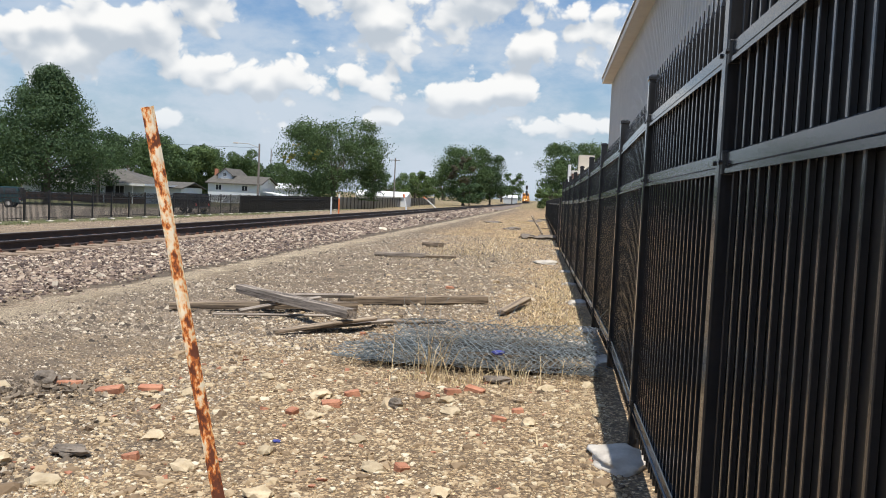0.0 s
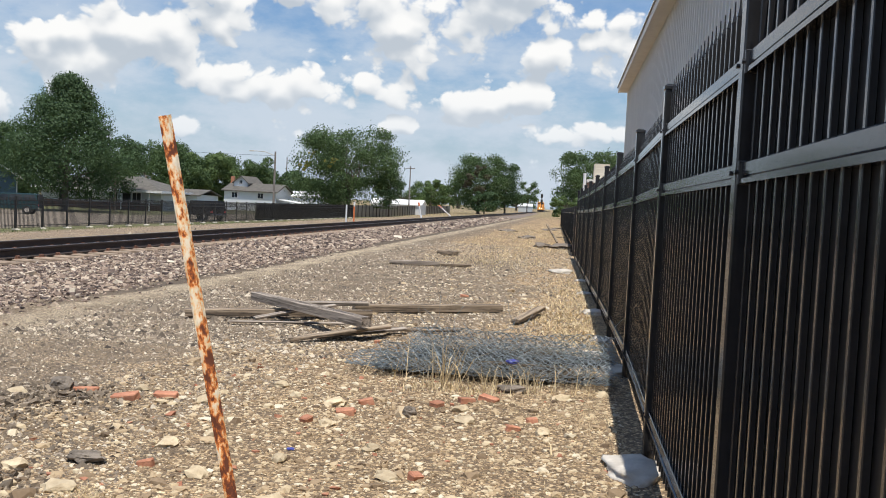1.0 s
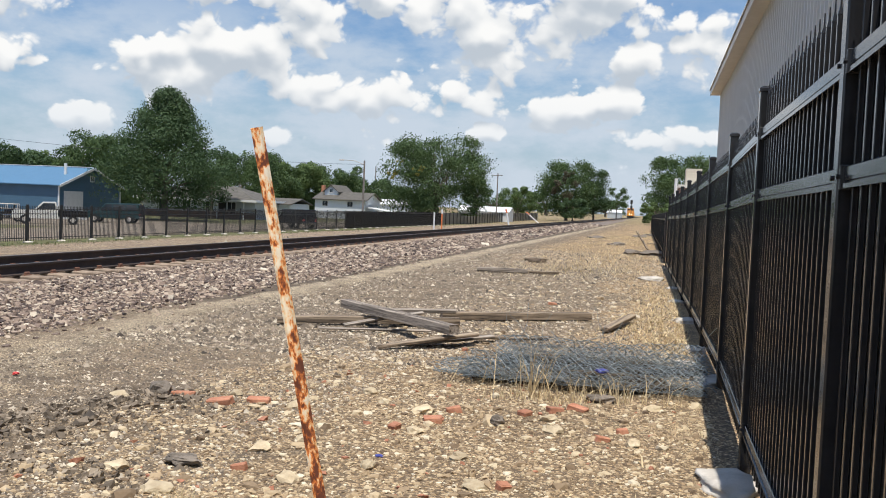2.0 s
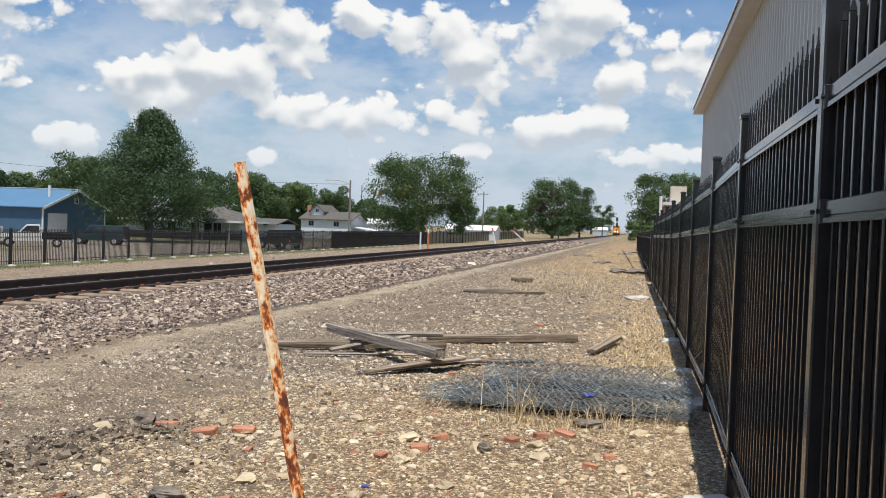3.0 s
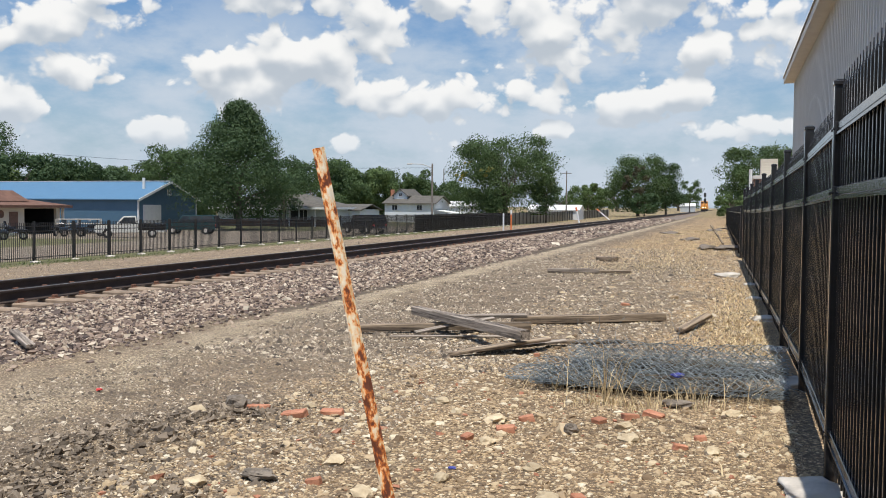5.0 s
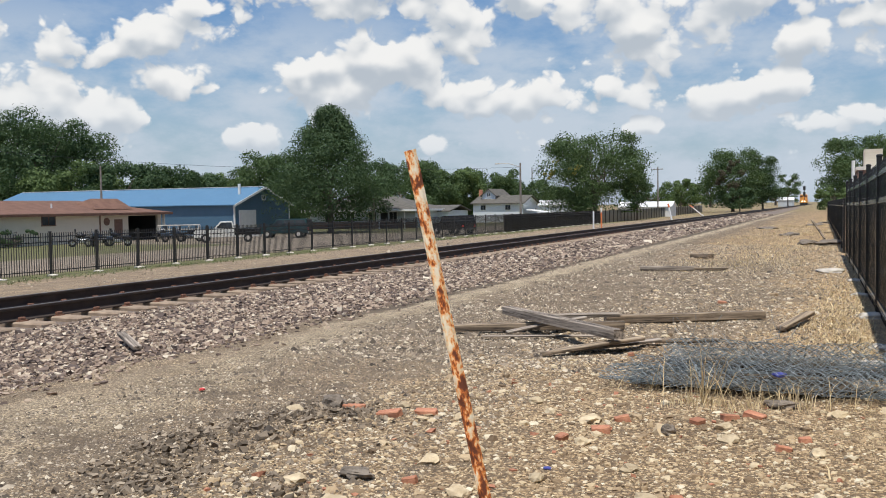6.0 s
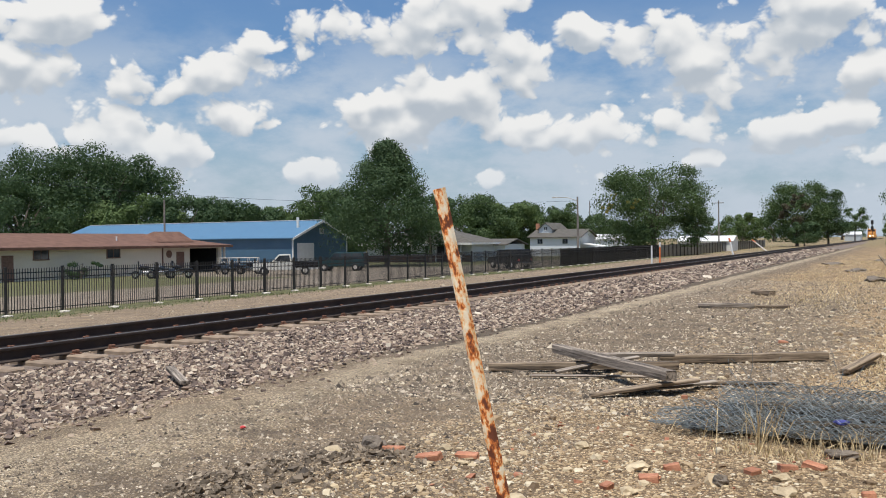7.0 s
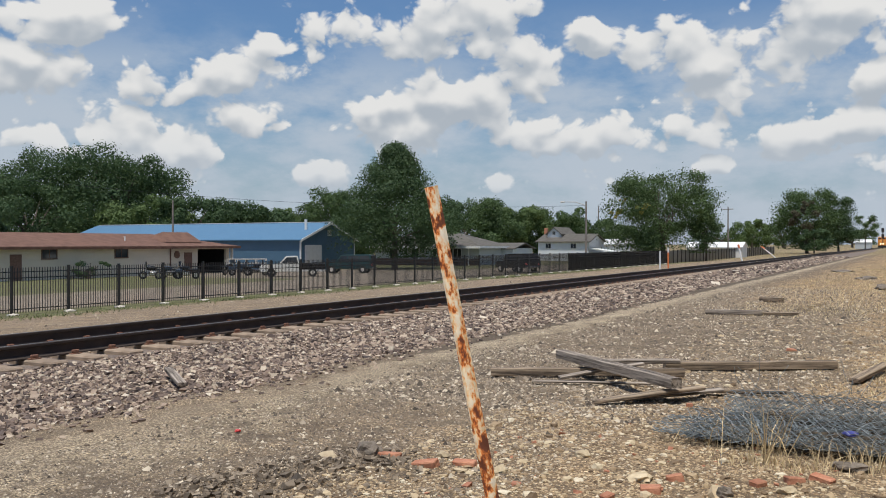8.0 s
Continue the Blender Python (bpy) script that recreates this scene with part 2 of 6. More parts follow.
    foot = math_node(t, "MULTIPLY", math_node(t, "MULTIPLY", smooth(t, xs, -5.75, -5.5), smooth(t, xs, -4.6, -5.2)), math_node(t, "MULTIPLY", smooth(t, churn.outputs[0], 0.36, 0.58, 0.35, 1.0), smooth(t, s.outputs[1], 7.0, 12.0, 0.35, 1.0)))
    chalk = mix(t, fine.outputs[0], (0.42, 0.36, 0.27), (0.76, 0.67, 0.52))
    col = mix(t, math_node(t, "MULTIPLY", foot, 0.9), col, chalk)
    rim = math_node(t, "MULTIPLY", math_node(t, "MULTIPLY", smooth(t, xs, -6.3, -6.1), smooth(t, xs, -5.55, -5.75)), smooth(t, s.outputs[1], 9, 13))
    col = mix(t, math_node(t, "MULTIPLY", rim, 0.9), col, (0.085, 0.068, 0.052))
    # beyond the track
    col = mix(t, smooth(t, x, -12.5, -13.5), col, mix(t, smooth(t, wob2.outputs[0], 0.45, 0.75), dirt, mix(t, 0.5, dirt, straw)))
    far_grass = smooth(t, x, -25.5, -27.5)
    col = mix(t, math_node(t, "MULTIPLY", far_grass, smooth(t, wob2.outputs[0], 0.25, 0.45, 0.6, 0.97)), col, grass)
    road = math_node(t, "MULTIPLY", smooth(t, s.outputs[0], -29.4, -30.2), smooth(t, s.outputs[0], -41.5, -40.5))
    col = mix(t, road, col, paved)
    yard = math_node(t, "MULTIPLY", math_node(t, "MULTIPLY", smooth(t, s.outputs[0], -40, -41), smooth(t, s.outputs[1], 55, 57)), smooth(t, s.outputs[1], 84, 80))
    col = mix(t, yard, col, paved)
    col = mix(t, smooth(t, s.outputs[1], 110, 180, 0.0, 0.85), col, mix(t, 0.5, grass, straw))
    big = noise_node(t, p, 0.9, 5, 0.6)
    col = mix(t, 0.5, col, mix(t, smooth(t, big.outputs[0], 0.3, 0.7), (0.55, 0.52, 0.47), (1.25, 1.25, 1.22)), "MULTIPLY")
    grain = noise_node(t, p, 75, 2, 0.6)
    col = mix(t, 1.0, col, mix(t, smooth(t, grain.outputs[0], 0.34, 0.66), (0.60, 0.57, 0.52), (1.45, 1.38, 1.25)), "MULTIPLY")
    # soil colour between pebbles, with the shade of the gaps painted in
    soil = smooth(t, vor.outputs["Distance"], 0.42, 0.62)
    col = mix(t, math_node(t, "MULTIPLY", soil, 0.75), col, (0.11, 0.078, 0.050))
    t.links.new(col, b.inputs["Base Color"])
    b.inputs["Roughness"].default_value = 0.95
    h = math_node(t, "ADD", math_node(t, "MULTIPLY", vor.outputs["Distance"], -1.0), fine.outputs[0])
    bump(t, b, h, 0.7, 0.025)
    return m


def rust_paint():
    m, t, b = material("rusted_cream_paint")
    p = obj_pos(t)
    n = noise_node(t, vmath(t, "MULTIPLY", p, (1, 1, 0.55)).outputs[0], 34, 5, 0.6)
    n2 = noise_node(t, p, 4.0, 3)
    f = noise_node(t, p, 120, 3)
    s = t.nodes.new("ShaderNodeSeparateXYZ")
    t.links.new(p, s.inputs[0])
    # paint survives best in the upper part, below the bare head
    low = smooth(t, s.outputs[2], 0.25, 1.30, 0.22, -0.10)
    head = smooth(t, s.outputs[2], 1.62, 1.74, 0.0, 0.3)
    amount = math_node(t, "ADD", math_node(t, "ADD", math_node(t, "MULTIPLY_ADD", n.outputs[0], 2.9, -0.98), math_node(t, "MULTIPLY", math_node(t, "SUBTRACT", n2.outputs[0], 0.5), 0.5)), math_node(t, "ADD", low, head))
    col = ramp(t, amount, [(0.16, (0.95, 0.84, 0.66)), (0.38, (0.92, 0.62, 0.33)), (0.51, (0.80, 0.27, 0.06)), (0.60, (0.46, 0.13, 0.035)), (0.76, (0.16, 0.05, 0.025))])
    t.links.new(col, b.inputs["Base Color"])
    t.links.new(smooth(t, amount, 0.45, 0.6, 0.45, 0.9), b.inputs["Roughness"])
    bump(t, b, math_node(t, "ADD", math_node(t, "MULTIPLY", amount, -1.0), math_node(t, "MULTIPLY", f.outputs[0], 0.3)), 0.5, 0.004)
    return m


def wood_material(name, dark, light):
    m, t, b = material(name)
    p = obj_pos(t)
    g = noise_node(t, vmath(t, "MULTIPLY", p, (0.45, 9, 9)).outputs[0], 3.0, 5, 0.65, 0.5)
    w = noise_node(t, p, 3.5, 4)
    col = mix(t, smooth(t, g.outputs[0], 0.38, 0.64), dark, light)
    col = mix(t, 0.6, col, mix(t, w.outputs[0], (0.45, 0.42, 0.40), (1.3, 1.28, 1.25)), "MULTIPLY")
    crack = smooth(t, g.outputs[0], 0.37, 0.41)
    col = mix(t, crack, (0.03, 0.025, 0.02), col)
    t.links.new(col, b.inputs["Base Color"])
    b.inputs["Roughness"].default_value = 0.88
    bump(t, b, g.outputs[0], 0.8, 0.006)
    return m


def siding(name, dark, light, pitch, axis, rough=0.5):
    """Painted wall boards or ribs: the course lines repeat along one axis."""
    m, t, b = material(name)
    p = world_pos(t)
    s = t.nodes.new("ShaderNodeSeparateXYZ")
    t.links.new(p, s.inputs[0])
    saw = math_node(t, "FRACT", math_node(t, "DIVIDE", s.outputs[axis], pitch))
    f = noise_node(t, p, 1.1, 5)
    col = mix(t, f.outputs[0], dark, light)
    t.links.new(col, b.inputs["Base Color"])
    b.inputs["Roughness"].default_value = rough
    bump(t, b, saw, 0.5, 0.02)
    return m


def leaf_material(name, dark, light):
    m, t, b = material(name)
    r = t.nodes.new("ShaderNodeNewGeometry").outputs["Random Per Island"]
    n = noise_node(t, obj_pos(t), 0.5, 3)
    col = mix(t, math_node(t, "ADD", math_node(t, "MULTIPLY", r, 0.4), math_node(t, "MULTIPLY", n.outputs[0], 0.7), clamp=True), dark, light)
    t.links.new(col, b.inputs["Base Color"])
    b.inputs["Roughness"].default_value = 0.65
    b.inputs["Specular IOR Level"].default_value = 0.25
    tr = t.nodes.new("ShaderNodeBsdfTranslucent")
    t.links.new(mix(t, 0.5, col, (0.10, 0.16, 0.03)), tr.inputs["Color"])
    ms = t.nodes.new("ShaderNodeMixShader")
    ms.inputs[0].default_value = 0.25
    t.links.new(b.outputs[0], ms.inputs[1])
    t.links.new(tr.outputs[0], ms.inputs[2])
    t.links.new(ms.outputs[0], t.nodes["Material Output"].inputs[0])
    return m


def paint(name, col, rough=0.35, metal=0.0, dirt=0.3):
    d = tuple(c * (1 - dirt) for c in col)
    return plain(name, d, col, 2.5, rough, metal, 30, 0.05)


def glow(name, col, strength):
    m, t, b = material(name)
    b.inputs["Base Color"].default_value = (*col, 1)
    b.inputs["Emission Color"].default_value = (*col, 1)
    b.inputs["Emission Strength"].default_value = strength
    return m


M = {
    "ground": ground_material(),
    "ballast_bed": plain("ballast_bed", (0.08, 0.06, 0.05), (0.26, 0.205, 0.165), 20, 0.95, 0, 60, 0.8),
    "ballast": stone_material("ballast_stone", [(0.0, (0.075, 0.056, 0.050)), (0.3, (0.185, 0.135, 0.11)), (0.55, (0.34, 0.25, 0.19)), (0.8, (0.49, 0.385, 0.29)), (0.92, (0.60, 0.49, 0.37)), (1.0, (0.72, 0.63, 0.50))]),
    "rubble": stone_material("rubble_stone", [(0.0, (0.15, 0.10, 0.06)), (0.25, (0.35, 0.25, 0.15)), (0.6, (0.55, 0.415, 0.255)), (0.85, (0.66, 0.54, 0.36)), (1.0, (0.82, 0.73, 0.56))]),
    "gravel": stone_material("grey_gravel", [(0.0, (0.07, 0.056, 0.044)), (0.4, (0.22, 0.175, 0.13)), (0.75, (0.42, 0.345, 0.26)), (1.0, (0.82, 0.72, 0.56))]),
    "clod": stone_material("dark_clods", [(0.0, (0.11, 0.085, 0.06)), (0.6, (0.23, 0.18, 0.13)), (1.0, (0.42, 0.34, 0.25))]),
    "pale_stone": plain("pale_limestone", (0.36, 0.275, 0.17), (0.64, 0.53, 0.36), 9, 0.9, 0, 60, 0.5, per_object=0.18),
    "brick": plain("old_red_brick", (0.30, 0.115, 0.065), (0.52, 0.25, 0.15), 14, 0.9, 0, 70, 0.6, per_object=0.2),
    "concrete": plain("weathered_concrete", (0.36, 0.325, 0.28), (0.64, 0.59, 0.52), 5, 0.9, 0, 50, 0.5),
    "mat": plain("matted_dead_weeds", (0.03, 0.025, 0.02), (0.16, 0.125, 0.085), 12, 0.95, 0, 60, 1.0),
    "asphalt": plain("broken_asphalt", (0.09, 0.075, 0.06), (0.27, 0.225, 0.18), 16, 0.95, 0, 70, 0.8),
    "tie": plain("dusty_concrete_tie", (0.20, 0.145, 0.10), (0.36, 0.275, 0.20), 4, 0.9, 0, 40, 0.4, per_object=0.12),
    "rail": plain("rusted_rail_steel", (0.028, 0.020, 0.016), (0.060, 0.040, 0.030), 3, 0.75, 0.0, 60, 0.3),
    "rail_top": plain("worn_rail_head", (0.16, 0.145, 0.13), (0.30, 0.28, 0.26), 3, 0.38, 0.9, 60, 0.1),
    "rust": plain("rust", (0.10, 0.045, 0.03), (0.24, 0.12, 0.075), 20, 0.9, 0, 70, 0.4),
    "black": plain("black_powder_coat", (0.019, 0.019, 0.020), (0.031, 0.031, 0.033), 8, 0.15, 0.0, 140, 0.03),
    "sheet": plain("black_privacy_sheet", (0.017, 0.016, 0.016), (0.028, 0.027, 0.026), 8, 0.28, 0.0, 90, 0.0),
    "far_black": plain("black_fence_paint", (0.012, 0.011, 0.011), (0.022, 0.020, 0.018), 3, 0.5, 0.0, 40, 0.05),
    "post_rust": rust_paint(),
    "wood": wood_material("weathered_timber", (0.11, 0.09, 0.072), (0.42, 0.36, 0.30)),
    "wood_brown": wood_material("brown_old_plank", (0.10, 0.074, 0.052), (0.40, 0.315, 0.225)),
    "wire": plain("galvanised_wire", (0.11, 0.135, 0.145), (0.31, 0.35, 0.365), 14, 0.5, 0.15, 60, 0.1),
    "straw": plain("dry_grass", (0.46, 0.34, 0.18), (0.80, 0.66, 0.42), 2, 0.8, 0, 30, 0.0, per_island=0.35),
    "weed": plain("green_weed", (0.06, 0.09, 0.025), (0.17, 0.20, 0.07), 2, 0.8, 0, 30, 0.0, per_island=0.4),
    "metal_wall": plain("grey_ribbed_steel", (0.60, 0.595, 0.565), (0.68, 0.67, 0.64), 0.6, 0.5, 0.0, 30, 0.05),
    "trim": plain("cream_steel_trim", (0.60, 0.57, 0.51), (0.70, 0.67, 0.61), 2, 0.5, 0, 30, 0.05),
    "roof_steel": plain("grey_steel_roof", (0.36, 0.34, 0.31), (0.48, 0.46, 0.43), 1, 0.45, 0.2, 30, 0.05),
    "blue_wall": siding("blue_steel_wall", (0.055, 0.12, 0.185), (0.075, 0.15, 0.225), 0.3, 1),
    "blue_roof": siding("blue_steel_roof", (0.07, 0.165, 0.27), (0.095, 0.205, 0.33), 0.4, 0),
    "white": paint("white_paint", (0.78, 0.78, 0.76), 0.5, 0, 0.12),
    "cream_wall": siding("cream_board_siding", (0.56, 0.50, 0.40), (0.66, 0.60, 0.49), 0.25, 2, 0.7),
    "white_wall": siding("white_board_siding", (0.62, 0.65, 0.67), (0.74, 0.77, 0.79), 0.2, 2, 0.7),
    "grey_wall": siding("pale_grey_siding", (0.42, 0.45, 0.46), (0.54, 0.57, 0.58), 0.2, 2, 0.7),
    "brown_roof": plain("brown_shingle", (0.105, 0.052, 0.034), (0.19, 0.10, 0.068), 1.5, 0.9, 0, 9, 0.4),
    "grey_roof": plain("grey_shingle", (0.07, 0.064, 0.054), (0.135, 0.124, 0.105), 1.5, 0.9, 0, 9, 0.4),
    "dark_brick": plain("dark_brick", (0.12, 0.07, 0.05), (0.22, 0.13, 0.10), 8, 0.9, 0, 30, 0.4),
    "dark": plain("dark_interior", (0.012, 0.012, 0.013), (0.03, 0.03, 0.03), 2, 0.7, 0, 20, 0.0),
    "glass": plain("window_glass", (0.02, 0.025, 0.03), (0.05, 0.06, 0.07), 2, 0.08, 0, 20, 0.0),
    "bark": plain("bark", (0.055, 0.045, 0.035), (0.14, 0.115, 0.09), 6, 0.95, 0, 40, 0.8),
    "leaf_dark": leaf_material("dark_green_leaves", (0.024, 0.050, 0.023), (0.086, 0.138, 0.058)),
    "leaf_mid": leaf_material("mid_green_leaves", (0.034, 0.063, 0.025), (0.110, 0.166, 0.062)),
    "leaf_light": leaf_material("light_green_leaves", (0.052, 0.088, 0.028), (0.155, 0.220, 0.078)),
    "leaf_yellow": leaf_material("yellowed_leaves", (0.20, 0.17, 0.03), (0.42, 0.36, 0.08)),
    "leaf_brown": leaf_material("half_dead_leaves", (0.060, 0.050, 0.034), (0.125, 0.105, 0.070)),
    "pole": plain("grey_pole_wood", (0.14, 0.12, 0.10), (0.28, 0.25, 0.22), 2, 0.9, 0, 30, 0.4),
    "orange": paint("orange_paint", (0.80, 0.22, 0.07), 0.5, 0, 0.2),
    "yellow": paint("yellow_paint", (0.82, 0.56, 0.03), 0.4, 0, 0.12),
    "train": paint("amber_train_paint", (0.72, 0.30, 0.05), 0.4, 0, 0.2),
    "tyre": plain("tyre_rubber", (0.012, 0.012, 0.012), (0.03, 0.03, 0.03), 8, 0.85, 0, 60, 0.2),
    "chrome": plain("bright_metal", (0.45, 0.45, 0.46), (0.6, 0.6, 0.62), 4, 0.2, 1.0, 40, 0.0),
    "car_white": paint("white_car_paint", (0.72, 0.70, 0.64), 0.2, 0, 0.1),
    "car_teal": paint("dark_teal_car_paint", (0.026, 0.062, 0.068), 0.2, 0, 0.2),
    "car_black": paint("black_car_paint", (0.010, 0.010, 0.012), 0.2, 0, 0.2),
    "car_blue": paint("slate_blue_car_paint", (0.05, 0.07, 0.10), 0.2, 0, 0.2),
    "red": paint("red_plastic", (0.65, 0.05, 0.04), 0.4, 0, 0.1),
    "blue_plastic": paint("blue_plastic", (0.06, 0.07, 0.28), 0.4, 0, 0.1),
    "lamp": glow("headlight", (1.0, 0.85, 0.6), 6.0),
}


# ---- mesh helpers ----
def join(*geos):
    V, F = [], []
    for v, f in geos:
        n = len(V)
        V += [tuple(p) for p in v]
        F += [tuple(i + n for i in q) for q in f]
    return V, F


def moved(geo, m):
    return [tuple(m @ Vector(p)) for p in geo[0]], geo[1]


def box(x0, x1, y0, y1, z0, z1):
    v = [(x, y, z) for z in (z0, z1) for x, y in ((x0, y0), (x1, y0), (x1, y1), (x0, y1))]
    return v, [(3, 2, 1, 0), (4, 5, 6, 7), (0, 1, 5, 4), (1, 2, 6, 5), (2, 3, 7, 6), (3, 0, 4, 7)]


def soft_box(x0, x1, y0, y1, z0, z1, r):
    """A box with chamfered edges."""
    V, F = [], []
    idx = {}
    for sx in (0, 1):
        for sy in (0, 1):
            for sz in (0, 1):
                cx, cy, cz = (x0, x1)[sx], (y0, y1)[sy], (z0, z1)[sz]
                ix, iy, iz = (cx + r, cx - r)[sx], (cy + r, cy - r)[sy], (cz + r, cz - r)[sz]
                for a, p in enumerate(((cx, iy, iz), (ix, cy, iz), (ix, iy, cz))):
                    idx[sx, sy, sz, a] = len(V)
                    V.append(p)
                tri = tuple(idx[sx, sy, sz, a] for a in range(3))
                F.append(tri if (sx + sy + sz) % 2 else tri[::-1])
    for a in range(3):
        b, c = (a + 1) % 3, (a + 2) % 3
        for s in (0, 1):
            ring = []
            for u, w in ((0, 0), (1, 0), (1, 1), (0, 1)):
                k = [0, 0, 0]
                k[a], k[b], k[c] = s, u, w
                ring.append(idx[(*k, a)])
            F.append(tuple(ring) if s else tuple(ring[::-1]))
        for u in (0, 1):
            for w in (0, 1):
                k0, k1 = [0, 0, 0], [0, 0, 0]
                k0[a], k1[a] = 0, 1
                for k in (k0, k1):
                    k[b], k[c] = u, w
                q = (idx[(*k0, b)], idx[(*k1, b)], idx[(*k1, c)], idx[(*k0, c)])
                F.append(q if u != w else q[::-1])
    return V, F


def tube(points, radii, n=8, cap=True):
    """A round bar along points."""
    V, F = [], []
    pts = [Vector(p) for p in points]
    for i, p in enumerate(pts):
        d = (pts[min(i + 1, len(pts) - 1)] - pts[max(i - 1, 0)]).normalized()
        a = d.orthogonal().normalized() if abs(d.z) < 0.9 else (Vector((1, 0, 0)) - d * d.x).normalized()
        b = d.cross(a)
        r = radii[i] if isinstance(radii, (list, tuple)) else radii
        for k in range(n):
            w = 2 * math.pi * k / n
            V.append(tuple(p + (a * math.cos(w) + b * math.sin(w)) * r))
    for i in range(len(pts) - 1):
        for k in range(n):
            q = (k + 1) % n
            F.append((i * n + k, i * n + q, (i + 1) * n + q, (i + 1) * n + k))
    if cap:
        F.append(tuple(range(n))[::-1])
        F.append(tuple((len(pts) - 1) * n + k for k in range(n)))
    return V, F


def extrude_y(profile, y0, y1):
    """A closed outline in x and z, counter-clockwise seen from -y, drawn along y."""
    n = len(profile)
    V = [(x, y0, z) for x, z in profile] + [(x, y1, z) for x, z in profile]
    F = [(i, (i + 1) % n, n + (i + 1) % n, n + i) for i in range(n)]
    return V, F + [tuple(range(n))[::-1], tuple(range(n, 2 * n))]


def mesh_of(name, geo, mat, shade=False):
    me = bpy.data.meshes.new(name)
    if isinstance(geo, bmesh.types.BMesh):
        geo.to_mesh(me)
        geo.free()
    else:
        me.from_pydata(geo[0], [], geo[1])
    me.materials.append(M[mat] if isinstance(mat, str) else mat)
    if shade:
        me.polygons.foreach_set("use_smooth", [True] * len(me.polygons))
    me.update()
    return me


def part(name, geo, mat, parent=None, label="", shade=False, kind=""):
    ob = new(name, mesh_of(name, geo, mat, shade))
    if parent:
        ob.parent = parent
    return tagged(ob, label, kind=kind)


def share(name, me, parent, m):
    ob = new(name, me)
    ob.parent = parent
    ob.matrix_basis = m
    return ob


def thing(name, at, label, category, group="", kind="", rz=0.0):
    ob = new(name)
    ob.empty_display_size = 0.2
    ob.matrix_basis = pose(*at, 0, 0, rz)
    return tagged(ob, label, category, group, kind)


def single(name, geo, mat, label, category, at=(0, 0, 0), group="", kind="", shade=False, m=None):
    ob = new(name, mesh_of(name, geo, mat, shade))
    ob.matrix_basis = m if m is not None else pose(*at)
    return tagged(ob, label, category, group, kind)


rng = np.random.default_rng(7)
CHUNK_V = np.array([(x, y, z) for z in (-0.8, 0.8) for x, y in ((-0.8, -0.8), (0.8, -0.8), (0.8, 0.8), (-0.8, 0.8))])
CHUNK_F = np.array([(0, 2, 1), (0, 3, 2), (4, 5, 6), (4, 6, 7), (0, 1, 5), (0, 5, 4), (1, 2, 6), (1, 6, 5), (2, 3, 7), (2, 7, 6), (3, 0, 4), (3, 4, 7)])


def rocks(places, sizes, flat=0.6, rough=0.35, seed=3):
    """Many small uneven stones in one mesh."""
    g = np.random.default_rng(seed)
    n, k = len(places), len(CHUNK_V)
    shape = CHUNK_V[None] + g.uniform(-rough, rough, (n, k, 3))
    shape *= np.stack([g.uniform(0.7, 1.3, n), g.uniform(0.7, 1.3, n), g.uniform(flat * 0.7, flat * 1.3, n)], 1)[:, None]
    a, tilt = g.uniform(0, 6.28, n), g.normal(0, 0.6, n)
    ca, sa, ct, st = np.cos(a), np.sin(a), np.cos(tilt), np.sin(tilt)
    x, y, z = shape[..., 0], shape[..., 1], shape[..., 2]
    y, z = y * ct[:, None] - z * st[:, None], y * st[:, None] + z * ct[:, None]
    x, y = x * ca[:, None] - y * sa[:, None], x * sa[:, None] + y * ca[:, None]
    V = np.stack([x, y, z], 2) * np.asarray(sizes)[:, None, None] + np.asarray(places)[:, None]
    F = CHUNK_F[None] + (np.arange(n) * k)[:, None, None]
    return V.reshape(-1, 3), F.reshape(-1, 3)


def pebbles(places, sizes, flat=0.6, rough=0.25, seed=3, rings=2):
    """Rounded half-buried stones: rings of five points under a blunt top."""
    g = np.random.default_rng(seed)
    n = len(places)
    a = 2 * math.pi * np.arange(5) / 5
    rows = [np.stack([np.cos(a), np.sin(a), np.full(5, -0.35)], 1)]
    if rings > 1:
        rows.append(np.stack([0.78 * np.cos(a + 0.63), 0.78 * np.sin(a + 0.63), np.full(5, 0.55)], 1))
    base = np.vstack(rows + [np.array([(0.0, 0.0, 0.85)])])
    F = [(k, (k + 1) % 5, 5 + k) for k in range(5)] + [((k + 1) % 5, 5 + (k + 1) % 5, 5 + k) for k in range(5)] if rings > 1 else []
    top, o = len(base) - 1, 5 * (rings - 1)
    F = np.array(F + [(o + k, o + (k + 1) % 5, top) for k in range(5)])
    shape = base[None] + g.uniform(-rough, rough, (n, len(base), 3))
    shape *= np.stack([g.uniform(0.7, 1.4, n), g.uniform(0.65, 1.15, n), g.uniform(flat * 0.6, flat * 1.3, n)], 1)[:, None]
    w = g.uniform(0, 6.28, n)
    x = shape[..., 0] * np.cos(w)[:, None] - shape[..., 1] * np.sin(w)[:, None]
    y = shape[..., 0] * np.sin(w)[:, None] + shape[..., 1] * np.cos(w)[:, None]
    V = np.stack([x, y, shape[..., 2]], 2) * np.asarray(sizes)[:, None, None] + np.asarray(places)[:, None]
    return V.reshape(-1, 3), (F[None] + (np.arange(n) * len(base))[:, None, None]).reshape(-1, 3)


